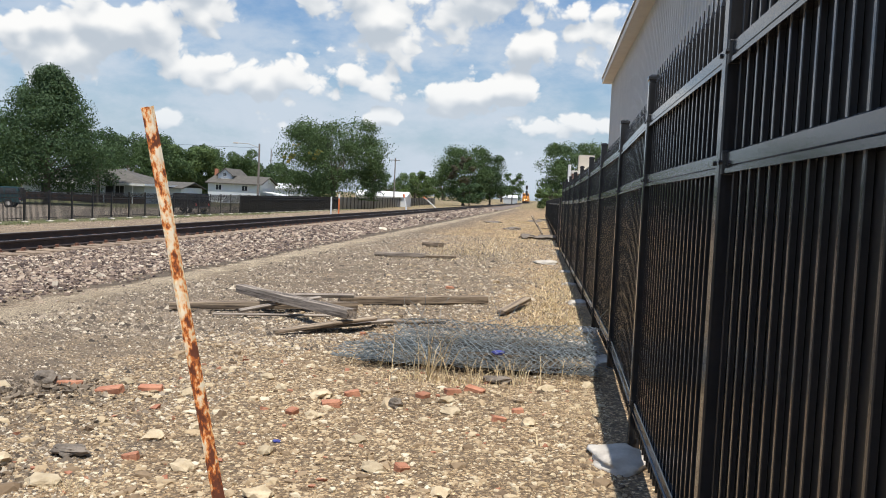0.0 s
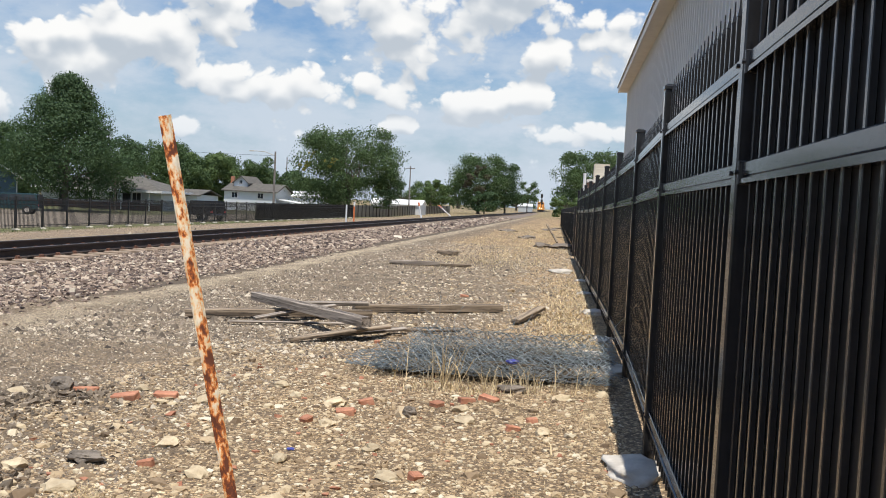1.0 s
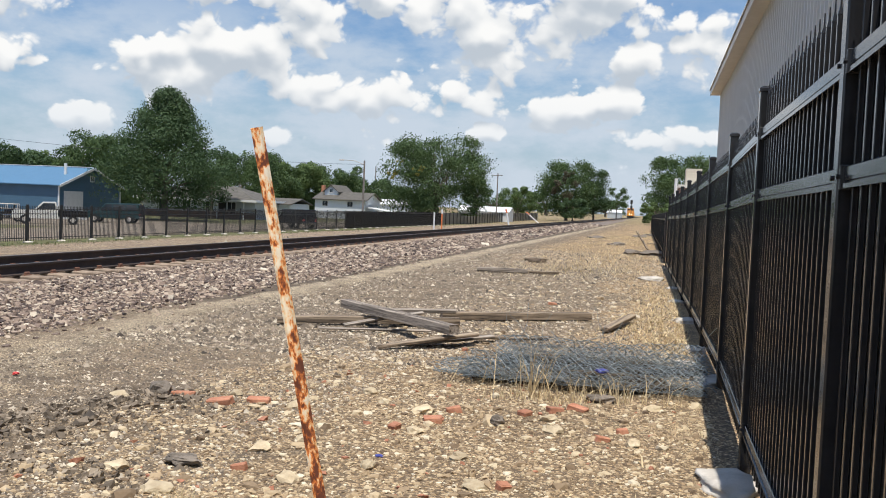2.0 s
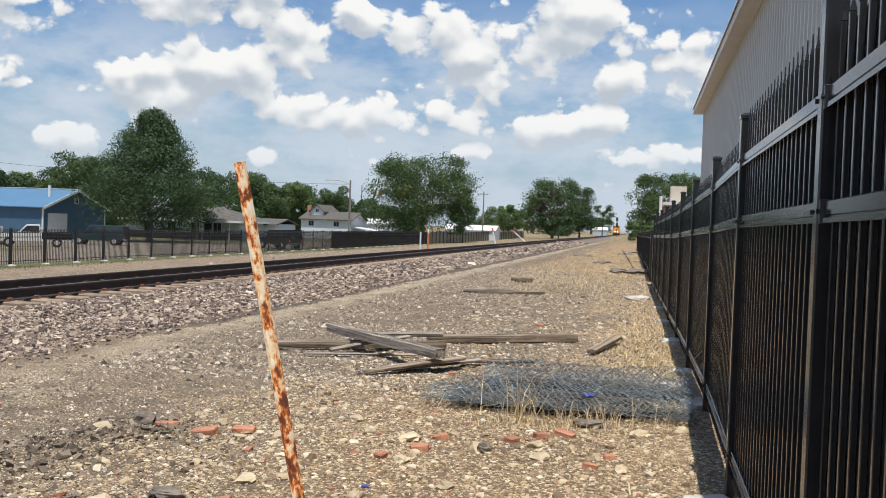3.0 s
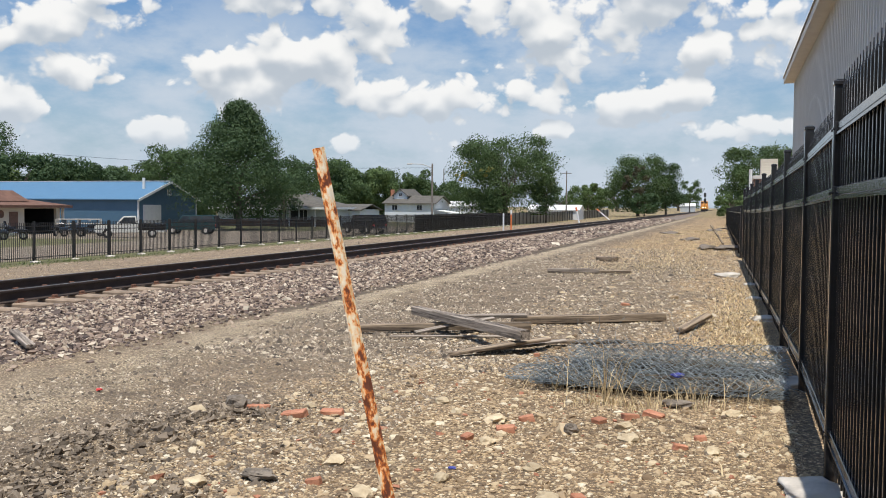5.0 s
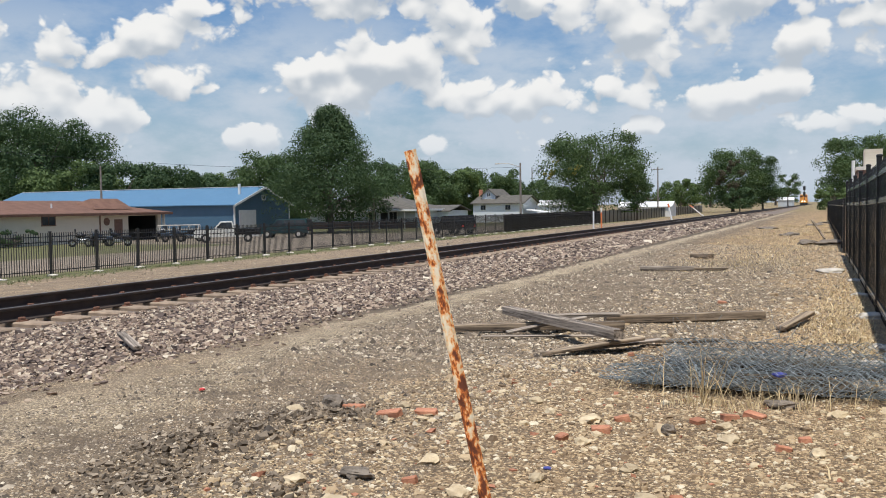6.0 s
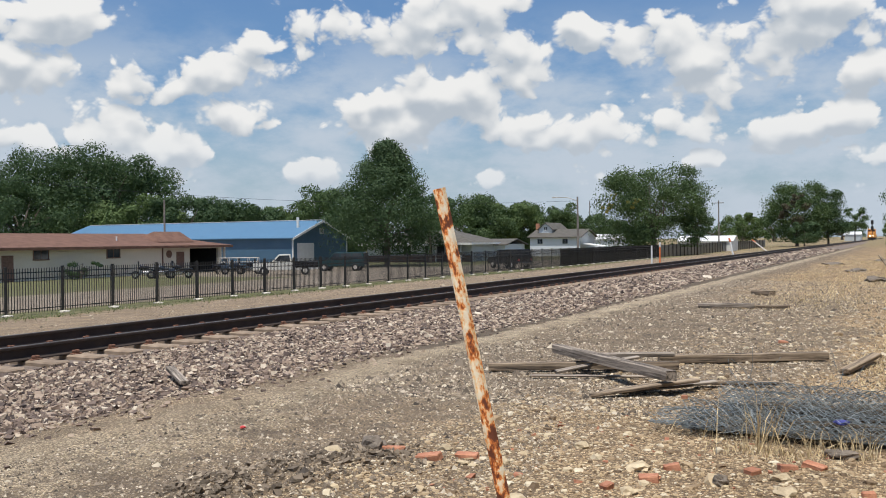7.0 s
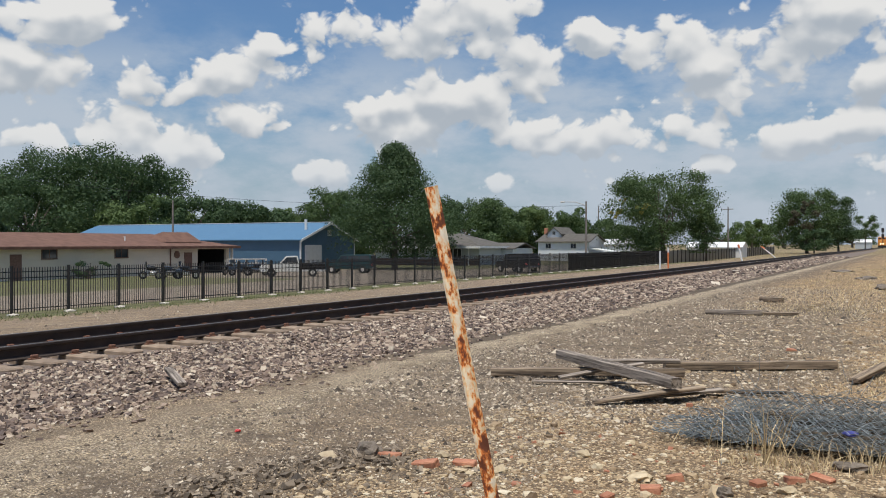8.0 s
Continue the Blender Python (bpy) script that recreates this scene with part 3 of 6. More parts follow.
def stuff_mesh(name, V, F, mat, label, category, shade=False):
    me = bpy.data.meshes.new(name)
    nv, nf, k = len(V), len(F), F.shape[1]
    me.vertices.add(nv)
    me.vertices.foreach_set("co", np.ascontiguousarray(V, dtype=np.float32).ravel())
    me.loops.add(nf * k)
    me.loops.foreach_set("vertex_index", np.ascontiguousarray(F, dtype=np.int32).ravel())
    me.polygons.add(nf)
    me.polygons.foreach_set("loop_start", np.arange(0, nf * k, k, dtype=np.int32))
    me.polygons.foreach_set("use_smooth", [shade] * nf)
    me.update(calc_edges=True)
    me.materials.append(M[mat])
    ob = new(name, me)
    return tagged(ob, label, category, kind="stuff") if category else ob


# ---- ground ----
def height(x, y):
    """The lie of the land."""
    z = np.interp(x, [-3000, -60, -28.2, -20, -13.5, -7.0, -6.2, -5.2, 30, 3000], [-1.6, -1.3, -1.05, -0.75, -0.22, -0.16, -0.1, -0.02, 0.0, 0.0])
    fade = np.interp(y, [150, 330], [1.0, 0.25])
    return z * fade


def relief(x, y):
    near = np.clip((45 - np.abs(y)) / 30, 0, 1) * np.clip((8 - np.abs(x + 2)) / 3, 0, 1)
    out = np.zeros_like(x)
    for i in range(x.shape[0]):
        for j in range(x.shape[1]):
            if near[i, j] > 0:
                p = Vector((float(x[i, j]), float(y[i, j]), 0))
                out[i, j] = (noise.noise(p * 0.6) * 0.025 + noise.noise(p * 2.3) * 0.016 + noise.noise(p * 7.0) * 0.008) * near[i, j]
    # a scraped heap of dark clods beside the worn lane
    heap = np.exp(-(((x + 2.9) / 0.35) ** 2 + ((y - 5.3) / 0.55) ** 2)) * 0.07 + np.exp(-(((x + 3.3) / 0.3) ** 2 + ((y - 4.5) / 0.5) ** 2)) * 0.06
    return out + heap


gx = np.unique(np.concatenate([-np.geomspace(30, 2600, 26), np.linspace(-30, -7, 40), np.linspace(-7, 2, 100), np.linspace(2, 30, 15), np.geomspace(30, 2600, 18)]))
gy = np.unique(np.concatenate([-np.geomspace(4, 2600, 20), np.linspace(-4, 2, 12), np.linspace(2, 14, 125), np.linspace(14, 45, 90), np.geomspace(45, 4200, 50)]))
GX, GY = np.meshgrid(gx, gy)
GZ = height(GX, GY) + relief(GX, GY)
V = np.stack([GX, GY, GZ], 2).reshape(-1, 3)
i0 = (np.arange(len(gy) - 1)[:, None] * len(gx) + np.arange(len(gx) - 1)[None]).reshape(-1, 1)
F = np.hstack([i0, i0 + 1, i0 + 1 + len(gx), i0 + len(gx)])
ground = stuff_mesh("ground", V, F, "ground", "", "", True)
tagged(ground, "stony tan rubble yard, gravel, dry grass and lawn", "ground", kind="structure")


def ground_z(x, y):
    x, y = np.atleast_1d(np.asarray(x, float)), np.atleast_1d(np.asarray(y, float))
    ix, iy = np.clip(np.searchsorted(gx, x) - 1, 0, len(gx) - 2), np.clip(np.searchsorted(gy, y) - 1, 0, len(gy) - 2)
    u, w = (x - gx[ix]) / (gx[ix + 1] - gx[ix]), (y - gy[iy]) / (gy[iy + 1] - gy[iy])
    return (GZ[iy, ix] * (1 - u) + GZ[iy, ix + 1] * u) * (1 - w) + (GZ[iy + 1, ix] * (1 - u) + GZ[iy + 1, ix + 1] * u) * w


def gz(x, y):
    return float(ground_z(x, y)[0])


# ---- the railway ----
TRACK_X, RAIL_TOP, TIE_TOP = -10.63, 0.20, 0.0
NEAR_END, FAR_END = -30.0, 620.0


def bed_z(x):
    return np.interp(x, [-14.6, -12.6, -12.0, -9.2, -8.7, -6.35, -6.2], [-0.34, -0.06, -0.05, -0.07, -0.06, -0.125, -0.17])


bx = np.array([-14.6, -13.6, -12.6, -12.0, -10.6, -9.2, -8.7, -8.1, -7.5, -6.9, -6.35, -6.2])
by = np.linspace(NEAR_END, FAR_END, 131)
BX, BY = np.meshgrid(bx, by)
BZ = bed_z(BX) + np.random.default_rng(1).normal(0, 0.008, BX.shape)
i0 = (np.arange(len(by) - 1)[:, None] * len(bx) + np.arange(len(bx) - 1)[None]).reshape(-1, 1)
bed = stuff_mesh("ballast_bed", np.stack([BX, BY, BZ], 2).reshape(-1, 3), np.hstack([i0, i0 + 1, i0 + 1 + len(bx), i0 + len(bx)]), "ballast_bed", "", "")
tagged(bed, "grey and purplish crushed stone railway bed", "ballast", kind="structure")

g = np.random.default_rng(11)
P, S = [], []
for y0, y1, count, size in ((1.5, 12, 28000, 0.0205), (12, 24, 23000, 0.025), (24, 48, 20000, 0.034), (48, 120, 9000, 0.064)):
    x = -6.25 - g.uniform(0, 1, count) * 3.1
    y = g.uniform(y0, y1, count)
    P.append(np.stack([x, y, bed_z(x) + g.uniform(-0.2, 0.7, count) * size], 1))
    S.append(size * g.lognormal(0, 0.32, count))
    c2 = count // 7
    x = g.uniform(-11.2, -10.1, c2)
    P.append(np.stack([x, g.uniform(y0, y1, c2), bed_z(x) + g.uniform(-0.7, 0.0, c2) * size], 1))
    S.append(size * g.lognormal(0, 0.3, c2))
x, y = -6.2 + g.exponential(0.22, 900), g.uniform(2, 30, 900)
P.append(np.stack([x, y, ground_z(x, y)], 1))
S.append(g.uniform(0.015, 0.035, 900))
V, F = rocks(np.vstack(P), np.concatenate(S), 0.75, 0.4, 5)
stuff_mesh("ballast_stones", V, F, "ballast", "grey, pink and purple crushed ballast stones beside the rails", "ballast")

track = thing("railway_track", (TRACK_X, 0, 0), "single railway track with dark rusted rails on tan concrete ties", "railway track")
RAIL = [(-0.075, 0.005), (0.075, 0.005), (0.075, 0.02), (0.02, 0.038), (0.01, 0.052), (0.01, 0.15), (0.036, 0.162), (0.036, 0.19), (0.028, 0.197),
        (-0.028, 0.197), (-0.036, 0.19), (-0.036, 0.162), (-0.01, 0.15), (-0.01, 0.052), (-0.02, 0.038), (-0.075, 0.02)]
for sx in (-0.7, 0.7):
    rail = part("rail", moved(extrude_y(RAIL, NEAR_END, FAR_END), pose(sx, 0, 0)), "rail", track, "dark rusted steel rail")
    part("rail_head", box(sx - 0.026, sx + 0.026, NEAR_END, FAR_END, 0.194, 0.2), "rail_top", rail, "worn grey running surface")
tie_me = mesh_of("tie", soft_box(-1.32, 1.32, -0.14, 0.14, -0.16, 0.0, 0.02), "tie")
clip_me = mesh_of("clip", join(soft_box(-0.14, 0.14, -0.085, 0.085, 0.0, 0.016, 0.005), soft_box(0.075, 0.125, -0.055, 0.055, 0.014, 0.062, 0.012),
                               soft_box(-0.125, -0.075, -0.055, 0.055, 0.014, 0.062, 0.012)), "rust")
g = np.random.default_rng(2)
rest = []
for k in range(-14, 430):
    y = 8.25 + 0.68 * k + float(g.normal(0, 0.012))
    m = pose(float(g.normal(0, 0.02)), y, TIE_TOP, 0, float(g.normal(0, 0.15)), float(g.normal(0, 0.5)))
    if k < 150:
        tie = share("tie", tie_me, track, m)
        if k < 60:
            for sx in (-0.7, 0.7):
                share("clip", clip_me, tie, pose(sx, 0, 0.0))
    else:
        rest.append(moved(box(-1.46, 1.46, -0.14, 0.14, -0.16, 0.0), m))
part("far_ties", join(*rest), "tie", track, kind="stuff")

# ---- tall privacy fence beside the yard ----
POSTS = [(1.10, -8.2, 2.22), (1.10, -5.5, 2.22), (1.10, -2.75, 2.22), (1.12, 0.25, 2.22), (1.14, 3.0, 2.22), (1.15, 5.45, 2.22), (1.19, 8.05, 2.19), (1.175, 10.75, 2.16), (1.15, 13.45, 2.13),
         (1.11, 16.2, 2.10), (1.07, 18.95, 2.08), (1.03, 21.7, 2.07), (0.99, 24.4, 2.06), (0.95, 27.1, 2.05)]
fence = thing("privacy_fence", (1.1, 0, 0), "tall glossy black steel picket fence with solid backing", "fence")
fx, fy = 1.1, 0.0
def fence_post(top):
    return mesh_of("post", soft_box(-0.035, 0.035, -0.035, 0.035, -0.05, top - 0.02, 0.006), "black")


def fence_cap(top):
    return mesh_of("post_cap", join(soft_box(-0.041, 0.041, -0.041, 0.041, top - 0.035, top - 0.005, 0.006), soft_box(-0.028, 0.028, -0.028, 0.028, top - 0.008, top + 0.002, 0.004)), "black")


def spear(top):
    """A square bar that ends in a slim point."""
    a, b, z = 0.0095, 0.0022, top - 0.075
    tip = ([(-a, -a, z), (a, -a, z), (a, a, z), (-a, a, z), (-b * 1.6, -b * 1.6, z + 0.03), (b * 1.6, -b * 1.6, z + 0.03), (b * 1.6, b * 1.6, z + 0.03), (-b * 1.6, b * 1.6, z + 0.03),
            (-b, -b, top), (b, -b, top), (b, b, top), (-b, b, top)],
           [(0, 1, 5, 4), (1, 2, 6, 5), (2, 3, 7, 6), (3, 0, 4, 7), (4, 5, 9, 8), (5, 6, 10, 9), (6, 7, 11, 10), (7, 4, 8, 11), (8, 9, 10, 11)])
    return mesh_of("picket", join(soft_box(-a, a, -a, a, 0.09, z, 0.0025), tip), "black")


# the panels beside the camera are a taller pattern than those further on
POST_ME, CAP_ME, PICKET_ME = (fence_post(2.44), fence_post(2.25)), (fence_cap(2.44), fence_cap(2.25)), (spear(2.27), spear(2.15))
bracket_me = mesh_of("bracket", join(soft_box(-0.020, 0.02, -0.006, 0.006, -0.040, 0.038, 0.003), tube([(-0.018, 0.0, 0.0), (-0.030, 0.0, 0.0)], 0.008, 8)), "black")
joined = []
for i, (x, y, top) in enumerate(POSTS):
    dz = top - 2.22
    kind = 0 if i < 5 else 1
    p = share("post", POST_ME[kind], fence, pose(x - fx, y, dz))
    share("post_cap", CAP_ME[kind], p, pose(0, 0, 0))
    picket_me = PICKET_ME[kind]
    if i + 1 == len(POSTS):
        break
    x2, y2, top2 = POSTS[i + 1]
    run = math.hypot(x2 - x, y2 - y)
    yaw = math.degrees(math.atan2(-(x2 - x), y2 - y))
    slope = math.degrees(math.atan2(top2 - top, run))
    base = Matrix.Translation((x - fx, y, dz)) @ pose(0, 0, 0, 0, 0, yaw) @ pose(0, 0, 0, slope, 0, 0)
    a, b = 0.045, run - 0.045
    for z in (1.62, 1.975, 0.25):
        # a channel rail with a raised lip along its lower edge
        rail_geo = join(extrude_y([(-0.026, z - 0.036), (0.012, z - 0.036), (0.012, z + 0.034), (-0.016, z + 0.034), (-0.020, z + 0.030), (-0.020, z - 0.010), (-0.014, z - 0.014), (-0.014, z - 0.018), (-0.026, z - 0.021)], a, b))
        part("rail", moved(rail_geo, base), "black", fence)
        if 0 < i < 9:
            share("bracket", bracket_me, fence, base @ pose(-0.012, a + 0.004, z))
            share("bracket", bracket_me, fence, base @ pose(-0.012, b - 0.004, z))
    part("backing_sheet", moved(box(0.016, 0.022, a, b, 0.10, (2.18, 2.09)[kind]), base), "sheet", fence, "matt black solid backing sheet")
    n = 22
    for k in range(n):
        m = base @ pose(0.005, a + (b - a) * (k + 0.5) / n, 0)
        if 3 <= i < 13:
            share("picket", picket_me, fence, m)
        else:
            joined.append(moved(([v.co[:] for v in picket_me.vertices], [tuple(q.vertices) for q in picket_me.polygons]), m))
part("picket_run", join(*joined), "black", fence, kind="stuff")
# the lower run that carries on behind it
low = thing("low_fence", (0.9, 29, 0), "lower black steel fence carrying on along the yard", "fence")
for k in range(22):
    y = 0.0 + k * 2.75
    z = gz(0.9, 29 + y)
    x = -0.012 * y
    part("post", soft_box(x - 0.035, x + 0.035, y - 0.035, y + 0.035, z - 0.1, 1.62 - 0.002 * y, 0.006), "black", low)
    if k < 21:
        part("backing_sheet", moved(box(0.02, 0.028, 0.04, 2.71, 0.06, 1.55 - 0.002 * y), pose(x, y, 0, 0, 0, 0.69)), "sheet", low)
        for zz in (0.3, 1.38):
            part("rail", moved(box(-0.02, 0.015, 0.036, 2.714, zz - 0.02, zz + 0.02), pose(x, y, -0.002 * y, 0, 0, 0.69)), "black", low)

# concrete footings along the tall fence
def lump(sx, sy, sz, seed, sub=2, rough=0.22):
    b = bmesh.new()
    bmesh.ops.create_icosphere(b, subdivisions=sub, radius=1.0)
    for v in b.verts:
        k = 1 + noise.noise(v.co * 1.7 + Vector((seed * 3.1, 0, 0))) * rough + noise.noise(v.co * 5 + Vector((0, seed, 0))) * rough * 0.35
        v.co = Vector((v.co.x * sx * k, v.co.y * sy * k, v.co.z * sz * k))
    return b


for i, (x, y, s) in enumerate(((1.04, 5.12, 0.20), (1.12, 8.3, 0.17), (1.08, 10.4, 0.15), (1.05, 12.9, 0.2), (1.0, 16.0, 0.15), (0.98, 18.9, 0.14), (0.55, 21.0, 0.3), (0.92, 9.2, 0.11))):
    single("concrete_footing", lump(s * 0.95, s * 1.25, s * 0.24, i + 1, 3, 0.4), "concrete", "pale poured concrete lump at the fence foot", "concrete", (x, y, gz(x, y) + 0.01), "footings along the fence", shade=True)

# ---- steel building behind the fence ----
WX, EAVE, END, START = 2.73, 6.1, 34.4, -14.0
hall = thing("steel_building", (WX, 0, 0), "tall grey ribbed steel building with cream soffit", "building")
prof = []
y = START
while y < END:
    prof += [(0.0, y), (0.0, y + 0.07), (0.012, y + 0.075), (0.012, y + 0.09), (0.0, y + 0.095), (0.0, y + 0.15), (0.012, y + 0.155), (0.012, y + 0.17), (0.0, y + 0.175), (0.0, y + 0.225), (-0.075, y + 0.235), (-0.075, y + 0.285), (0.0, y + 0.295)]
    y += 0.305
V = [(x, yy, z) for z in (-0.05, EAVE) for x, yy in prof]
n = len(prof)
part("wall", (V, [(i, n + i, n + i + 1, i + 1) for i in range(n - 1)]), "metal_wall", hall, "grey steel wall with upright ribs")
part("wall", join(box(0.06, 0.20, START, END, 0, EAVE), box(0.0, 14.0, END, END + 0.1, 0, EAVE), box(0.0, 14, START - 0.1, START, 0, EAVE)), "metal_wall", hall)
part("wall", ([(-0.01, END + 0.1, EAVE), (14, END + 0.1, EAVE), (7, END + 0.1, EAVE + 1.75), (-0.01, END, EAVE), (14, END, EAVE), (7, END, EAVE + 1.75)], [(0, 1, 2), (5, 4, 3), (0, 2, 5, 3), (1, 4, 5, 2), (0, 3, 4, 1)]), "metal_wall", hall)
part("corner_trim", box(-0.045, 0.06, END - 0.02, END + 0.13, 0, EAVE), "metal_wall", hall)
part("soffit", box(-0.40, -0.0, START, END + 0.35, EAVE - 0.02, EAVE), "trim", hall, "cream steel soffit")
part("fascia", box(-0.42, -0.395, START, END + 0.35, EAVE - 0.04, EAVE + 0.17), "trim", hall, "cream steel fascia")
# roof sheets with ribs down the slope
V, F = [], []
y, ys = START, []
while y < END + 0.4:
    ys += [(y, 0.0), (y + 0.15, 0.0), (y + 0.17, 0.032), (y + 0.21, 0.032), (y + 0.225, 0.0)]
    y += 0.2305
for x, z in ((-0.46, EAVE + 0.17), (7.0, EAVE + 1.97)):
    V += [(x, yy, z + h) for yy, h in ys]
n = len(ys)
part("roof", (V + [(p[0], p[1], p[2] - 0.02) for p in V[:n]], [(i, i + 1, n + i + 1, n + i) for i in range(n - 1)] + [(2 * n + i, 2 * n + i + 1, i + 1, i) for i in range(n - 1)]), "roof_steel", hall, "ribbed grey steel roof")
part("roof", ([(7.0, START, EAVE + 1.97), (7, END + 0.4, EAVE + 1.97), (14.5, END + 0.4, EAVE + 0.17), (14.5, START, EAVE + 0.17)], [(0, 3, 2, 1)]), "roof_steel", hall)

# ---- picket fence beyond the track ----
LF_X = -28.2
lf = thing("picket_fence", (LF_X, 0, 0), "black steel picket fence with small concrete footings", "fence")
lpost_me = mesh_of("post", join(soft_box(-0.045, 0.045, -0.045, 0.045, -0.1, 1.79, 0.008), soft_box(-0.052, 0.052, -0.052, 0.052, 1.77, 1.80, 0.008)), "far_black")
lpick_me = mesh_of("picket", soft_box(-0.0125, 0.0125, -0.0125, 0.0125, 0.08, 1.74, 0.003), "far_black")
foot_me = mesh_of("footing", lump(0.24, 0.24, 0.07, 9, 1), "concrete")
far_p = []
for k in range(-8, 40):
    y = 21.25 + 2.44 * k
    z = gz(LF_X, y)
    p = share("post", lpost_me, lf, pose(0, y, z))
    share("footing", foot_me, p, pose(0.05, 0, 0.02, 0, 0, (k * 37) % 90))
    for zz in (1.58, 1.36, 0.22):
        part("rail", box(-0.02, 0.02, y + 0.046, y + 2.394, z + zz - 0.018, z + zz + 0.018), "far_black", lf)
    for j in range(1, 21):
        m = pose(0, y + 2.44 * j / 21, z)
        if -3 <= k < 11:
            share("picket", lpick_me, lf, m)
        else:
            far_p.append(moved(box(-0.0125, 0.0125, -0.0125, 0.0125, 0.08, 1.74), m))
    if k >= 24:
        part("screen", box(-0.035, -0.027, y + 0.05, y + 2.39, z + 0.05, z + 1.7), "sheet", lf, "dark screen cloth behind the pickets")
part("picket_run", join(*far_p), "far_black", lf, kind="stuff")
for k in range(40, 82):
    y = 21.25 + 2.44 * k
    z = gz(LF_X, y)
    share("post", lpost_me, lf, pose(0, y, z))
    part("screen", box(-0.035, -0.027, y + 0.05, y + 2.39, z + 0.05, z + 1.72), "sheet", lf)


# ---- trees ----
def make_crown(seed, w, h, lobes, leaves, size, taper=0.5, flatten=0.85, ragged=0.18):
    """Leaf cards gathered into uneven clumps; returns vertices and faces round the crown's foot."""
    g = np.random.default_rng(seed)
    c = []
    for _ in range(lobes):
        u = g.uniform(0, 1)
        a = g.uniform(0, 2 * math.pi)
        # widest a third of the way up, narrower at the top
        rad = (0.42 * w) * (1 - taper * max(0.0, (u - 0.3) / 0.7)) * (0.55 + 0.45 * min(1.0, u / 0.25))
        r = rad * math.sqrt(g.uniform(0.1, 1))
        c.append((r * math.cos(a), r * math.sin(a), h * (0.08 + 0.84 * u), g.uniform(0.12, 0.24) * min(w, h) * (1 - (0.2 + 0.4 * taper) * u)))
    c = np.array(c)
    which = g.integers(0, lobes, leaves)
    d = g.normal(0, 1, (leaves, 3))
    d /= np.linalg.norm(d, axis=1)[:, None]
    d[:, 2] *= flatten
    rr = c[which, 3] * (1 - ragged * 0.5 + g.normal(0, ragged, leaves)) * g.uniform(0.45, 1.0, leaves) ** 0.4
    p = c[which, :3] + d * rr[:, None]
    p[:, :2] *= (w / 2) / np.percentile(np.abs(p[:, 0]), 99.3)
    p[:, 2] *= h / np.percentile(p[:, 2], 99.7)
    c[:, :2] *= 0.9
    p[:, 2] = np.maximum(p[:, 2], 0.02 * h)
    nrm = d + g.normal(0, 0.42, (leaves, 3))
    nrm /= np.linalg.norm(nrm, axis=1)[:, None]
    t = np.cross(nrm, g.normal(0, 1, (leaves, 3)))
    t /= np.linalg.norm(t, axis=1)[:, None]
    b = np.cross(nrm, t)
    s = size * 0.74 * g.uniform(0.6, 1.35, leaves)[:, None]
    V = np.stack([p - t * s * 0.5, p - b * s * 0.28, p + t * s * 0.5, p + b * s * 0.28], 1).reshape(-1, 3)
    F = (np.arange(leaves)[:, None] * 4 + np.arange(4)[None])
    return V, F, c


def trunk_geo(seed, height_m, radius, tips, lean=0.0):
    g = np.random.default_rng(seed)
    top = (lean * height_m, 0, height_m)
    geo = [tube([(0, 0, -0.3), (0.02, 0, 0.4), (lean * height_m * 0.5, 0.03, height_m * 0.5), top], [radius * 1.45, radius, radius * 0.8, radius * 0.5], 8)]
    for t in tips:
        s = g.uniform(0.45, 0.95)
        a = Vector((lean * height_m * s, 0, height_m * s))
        e = Vector(t)
        mid = a.lerp(e, 0.5) + Vector((g.normal(0, 0.3), g.normal(0, 0.3), g.uniform(0.0, 0.5)))
        geo.append(tube([a, mid, e], [radius * 0.42, radius * 0.25, radius * 0.06], 5, False))
    return join(*geo)


def tree(x, y, total, width, leaf, label, seed, clear=2.0, lobes=46, leaves=9000, size=0.42, taper=0.5, extra=(), ragged=0.12, group="", z=None):
    z0 = gz(x, y) if z is None else z
    ob = thing("tree", (x, y, z0), label, "tree", group)
    ch = total - clear
    V, F, c = make_crown(seed, width, ch, lobes, int(leaves * 1.3), size, taper, 0.85, ragged)
    tips = [(p[0] * 0.9, p[1] * 0.9, clear + p[2]) for p in c[:14]]
    part("trunk", trunk_geo(seed, clear + ch * 0.35, max(0.12, width * 0.025), tips), "bark", ob, "dark bark trunk and limbs")
    crown = stuff_mesh("crown", V + np.array((0, 0, clear)), F, leaf, "", "")
    crown.parent = ob
    crown["label"] = "dense leafy crown"
    for mat, cx, cy, cz, r, count in extra:
        V2, F2, _ = make_crown(seed + 91, r * 2, r * 1.6, 8, count, size, 0.3)
        e = stuff_mesh("foliage_patch", V2 + np.array((cx, cy, cz)), F2, mat, "", "")
        e.parent = ob
        tagged(e, "foliage of another colour in the crown", kind="stuff")
    return ob


def along(dx, dy, s):
    """A place s metres from where the camera ends, along a direction."""
    n = math.hypot(dx, dy)
    return 0.59 + dx / n * s, 0.39 + dy / n * s


# the large tree beside the blue barn
x, y = along(-0.517, 0.855, 98)
tree(x, y, 13.8, 14.0, "leaf_dark", "tall dense dark green shade tree on a lawn", 21, 1.1, 170, 42000, 0.32, 0.9)
x, y = along(-0.475, 0.88, 112)
tree(x, y, 9.3, 7.0, "leaf_dark", "dark green tree behind the shade tree", 22, 2.0, 36, 7000, 0.38, 0.4)
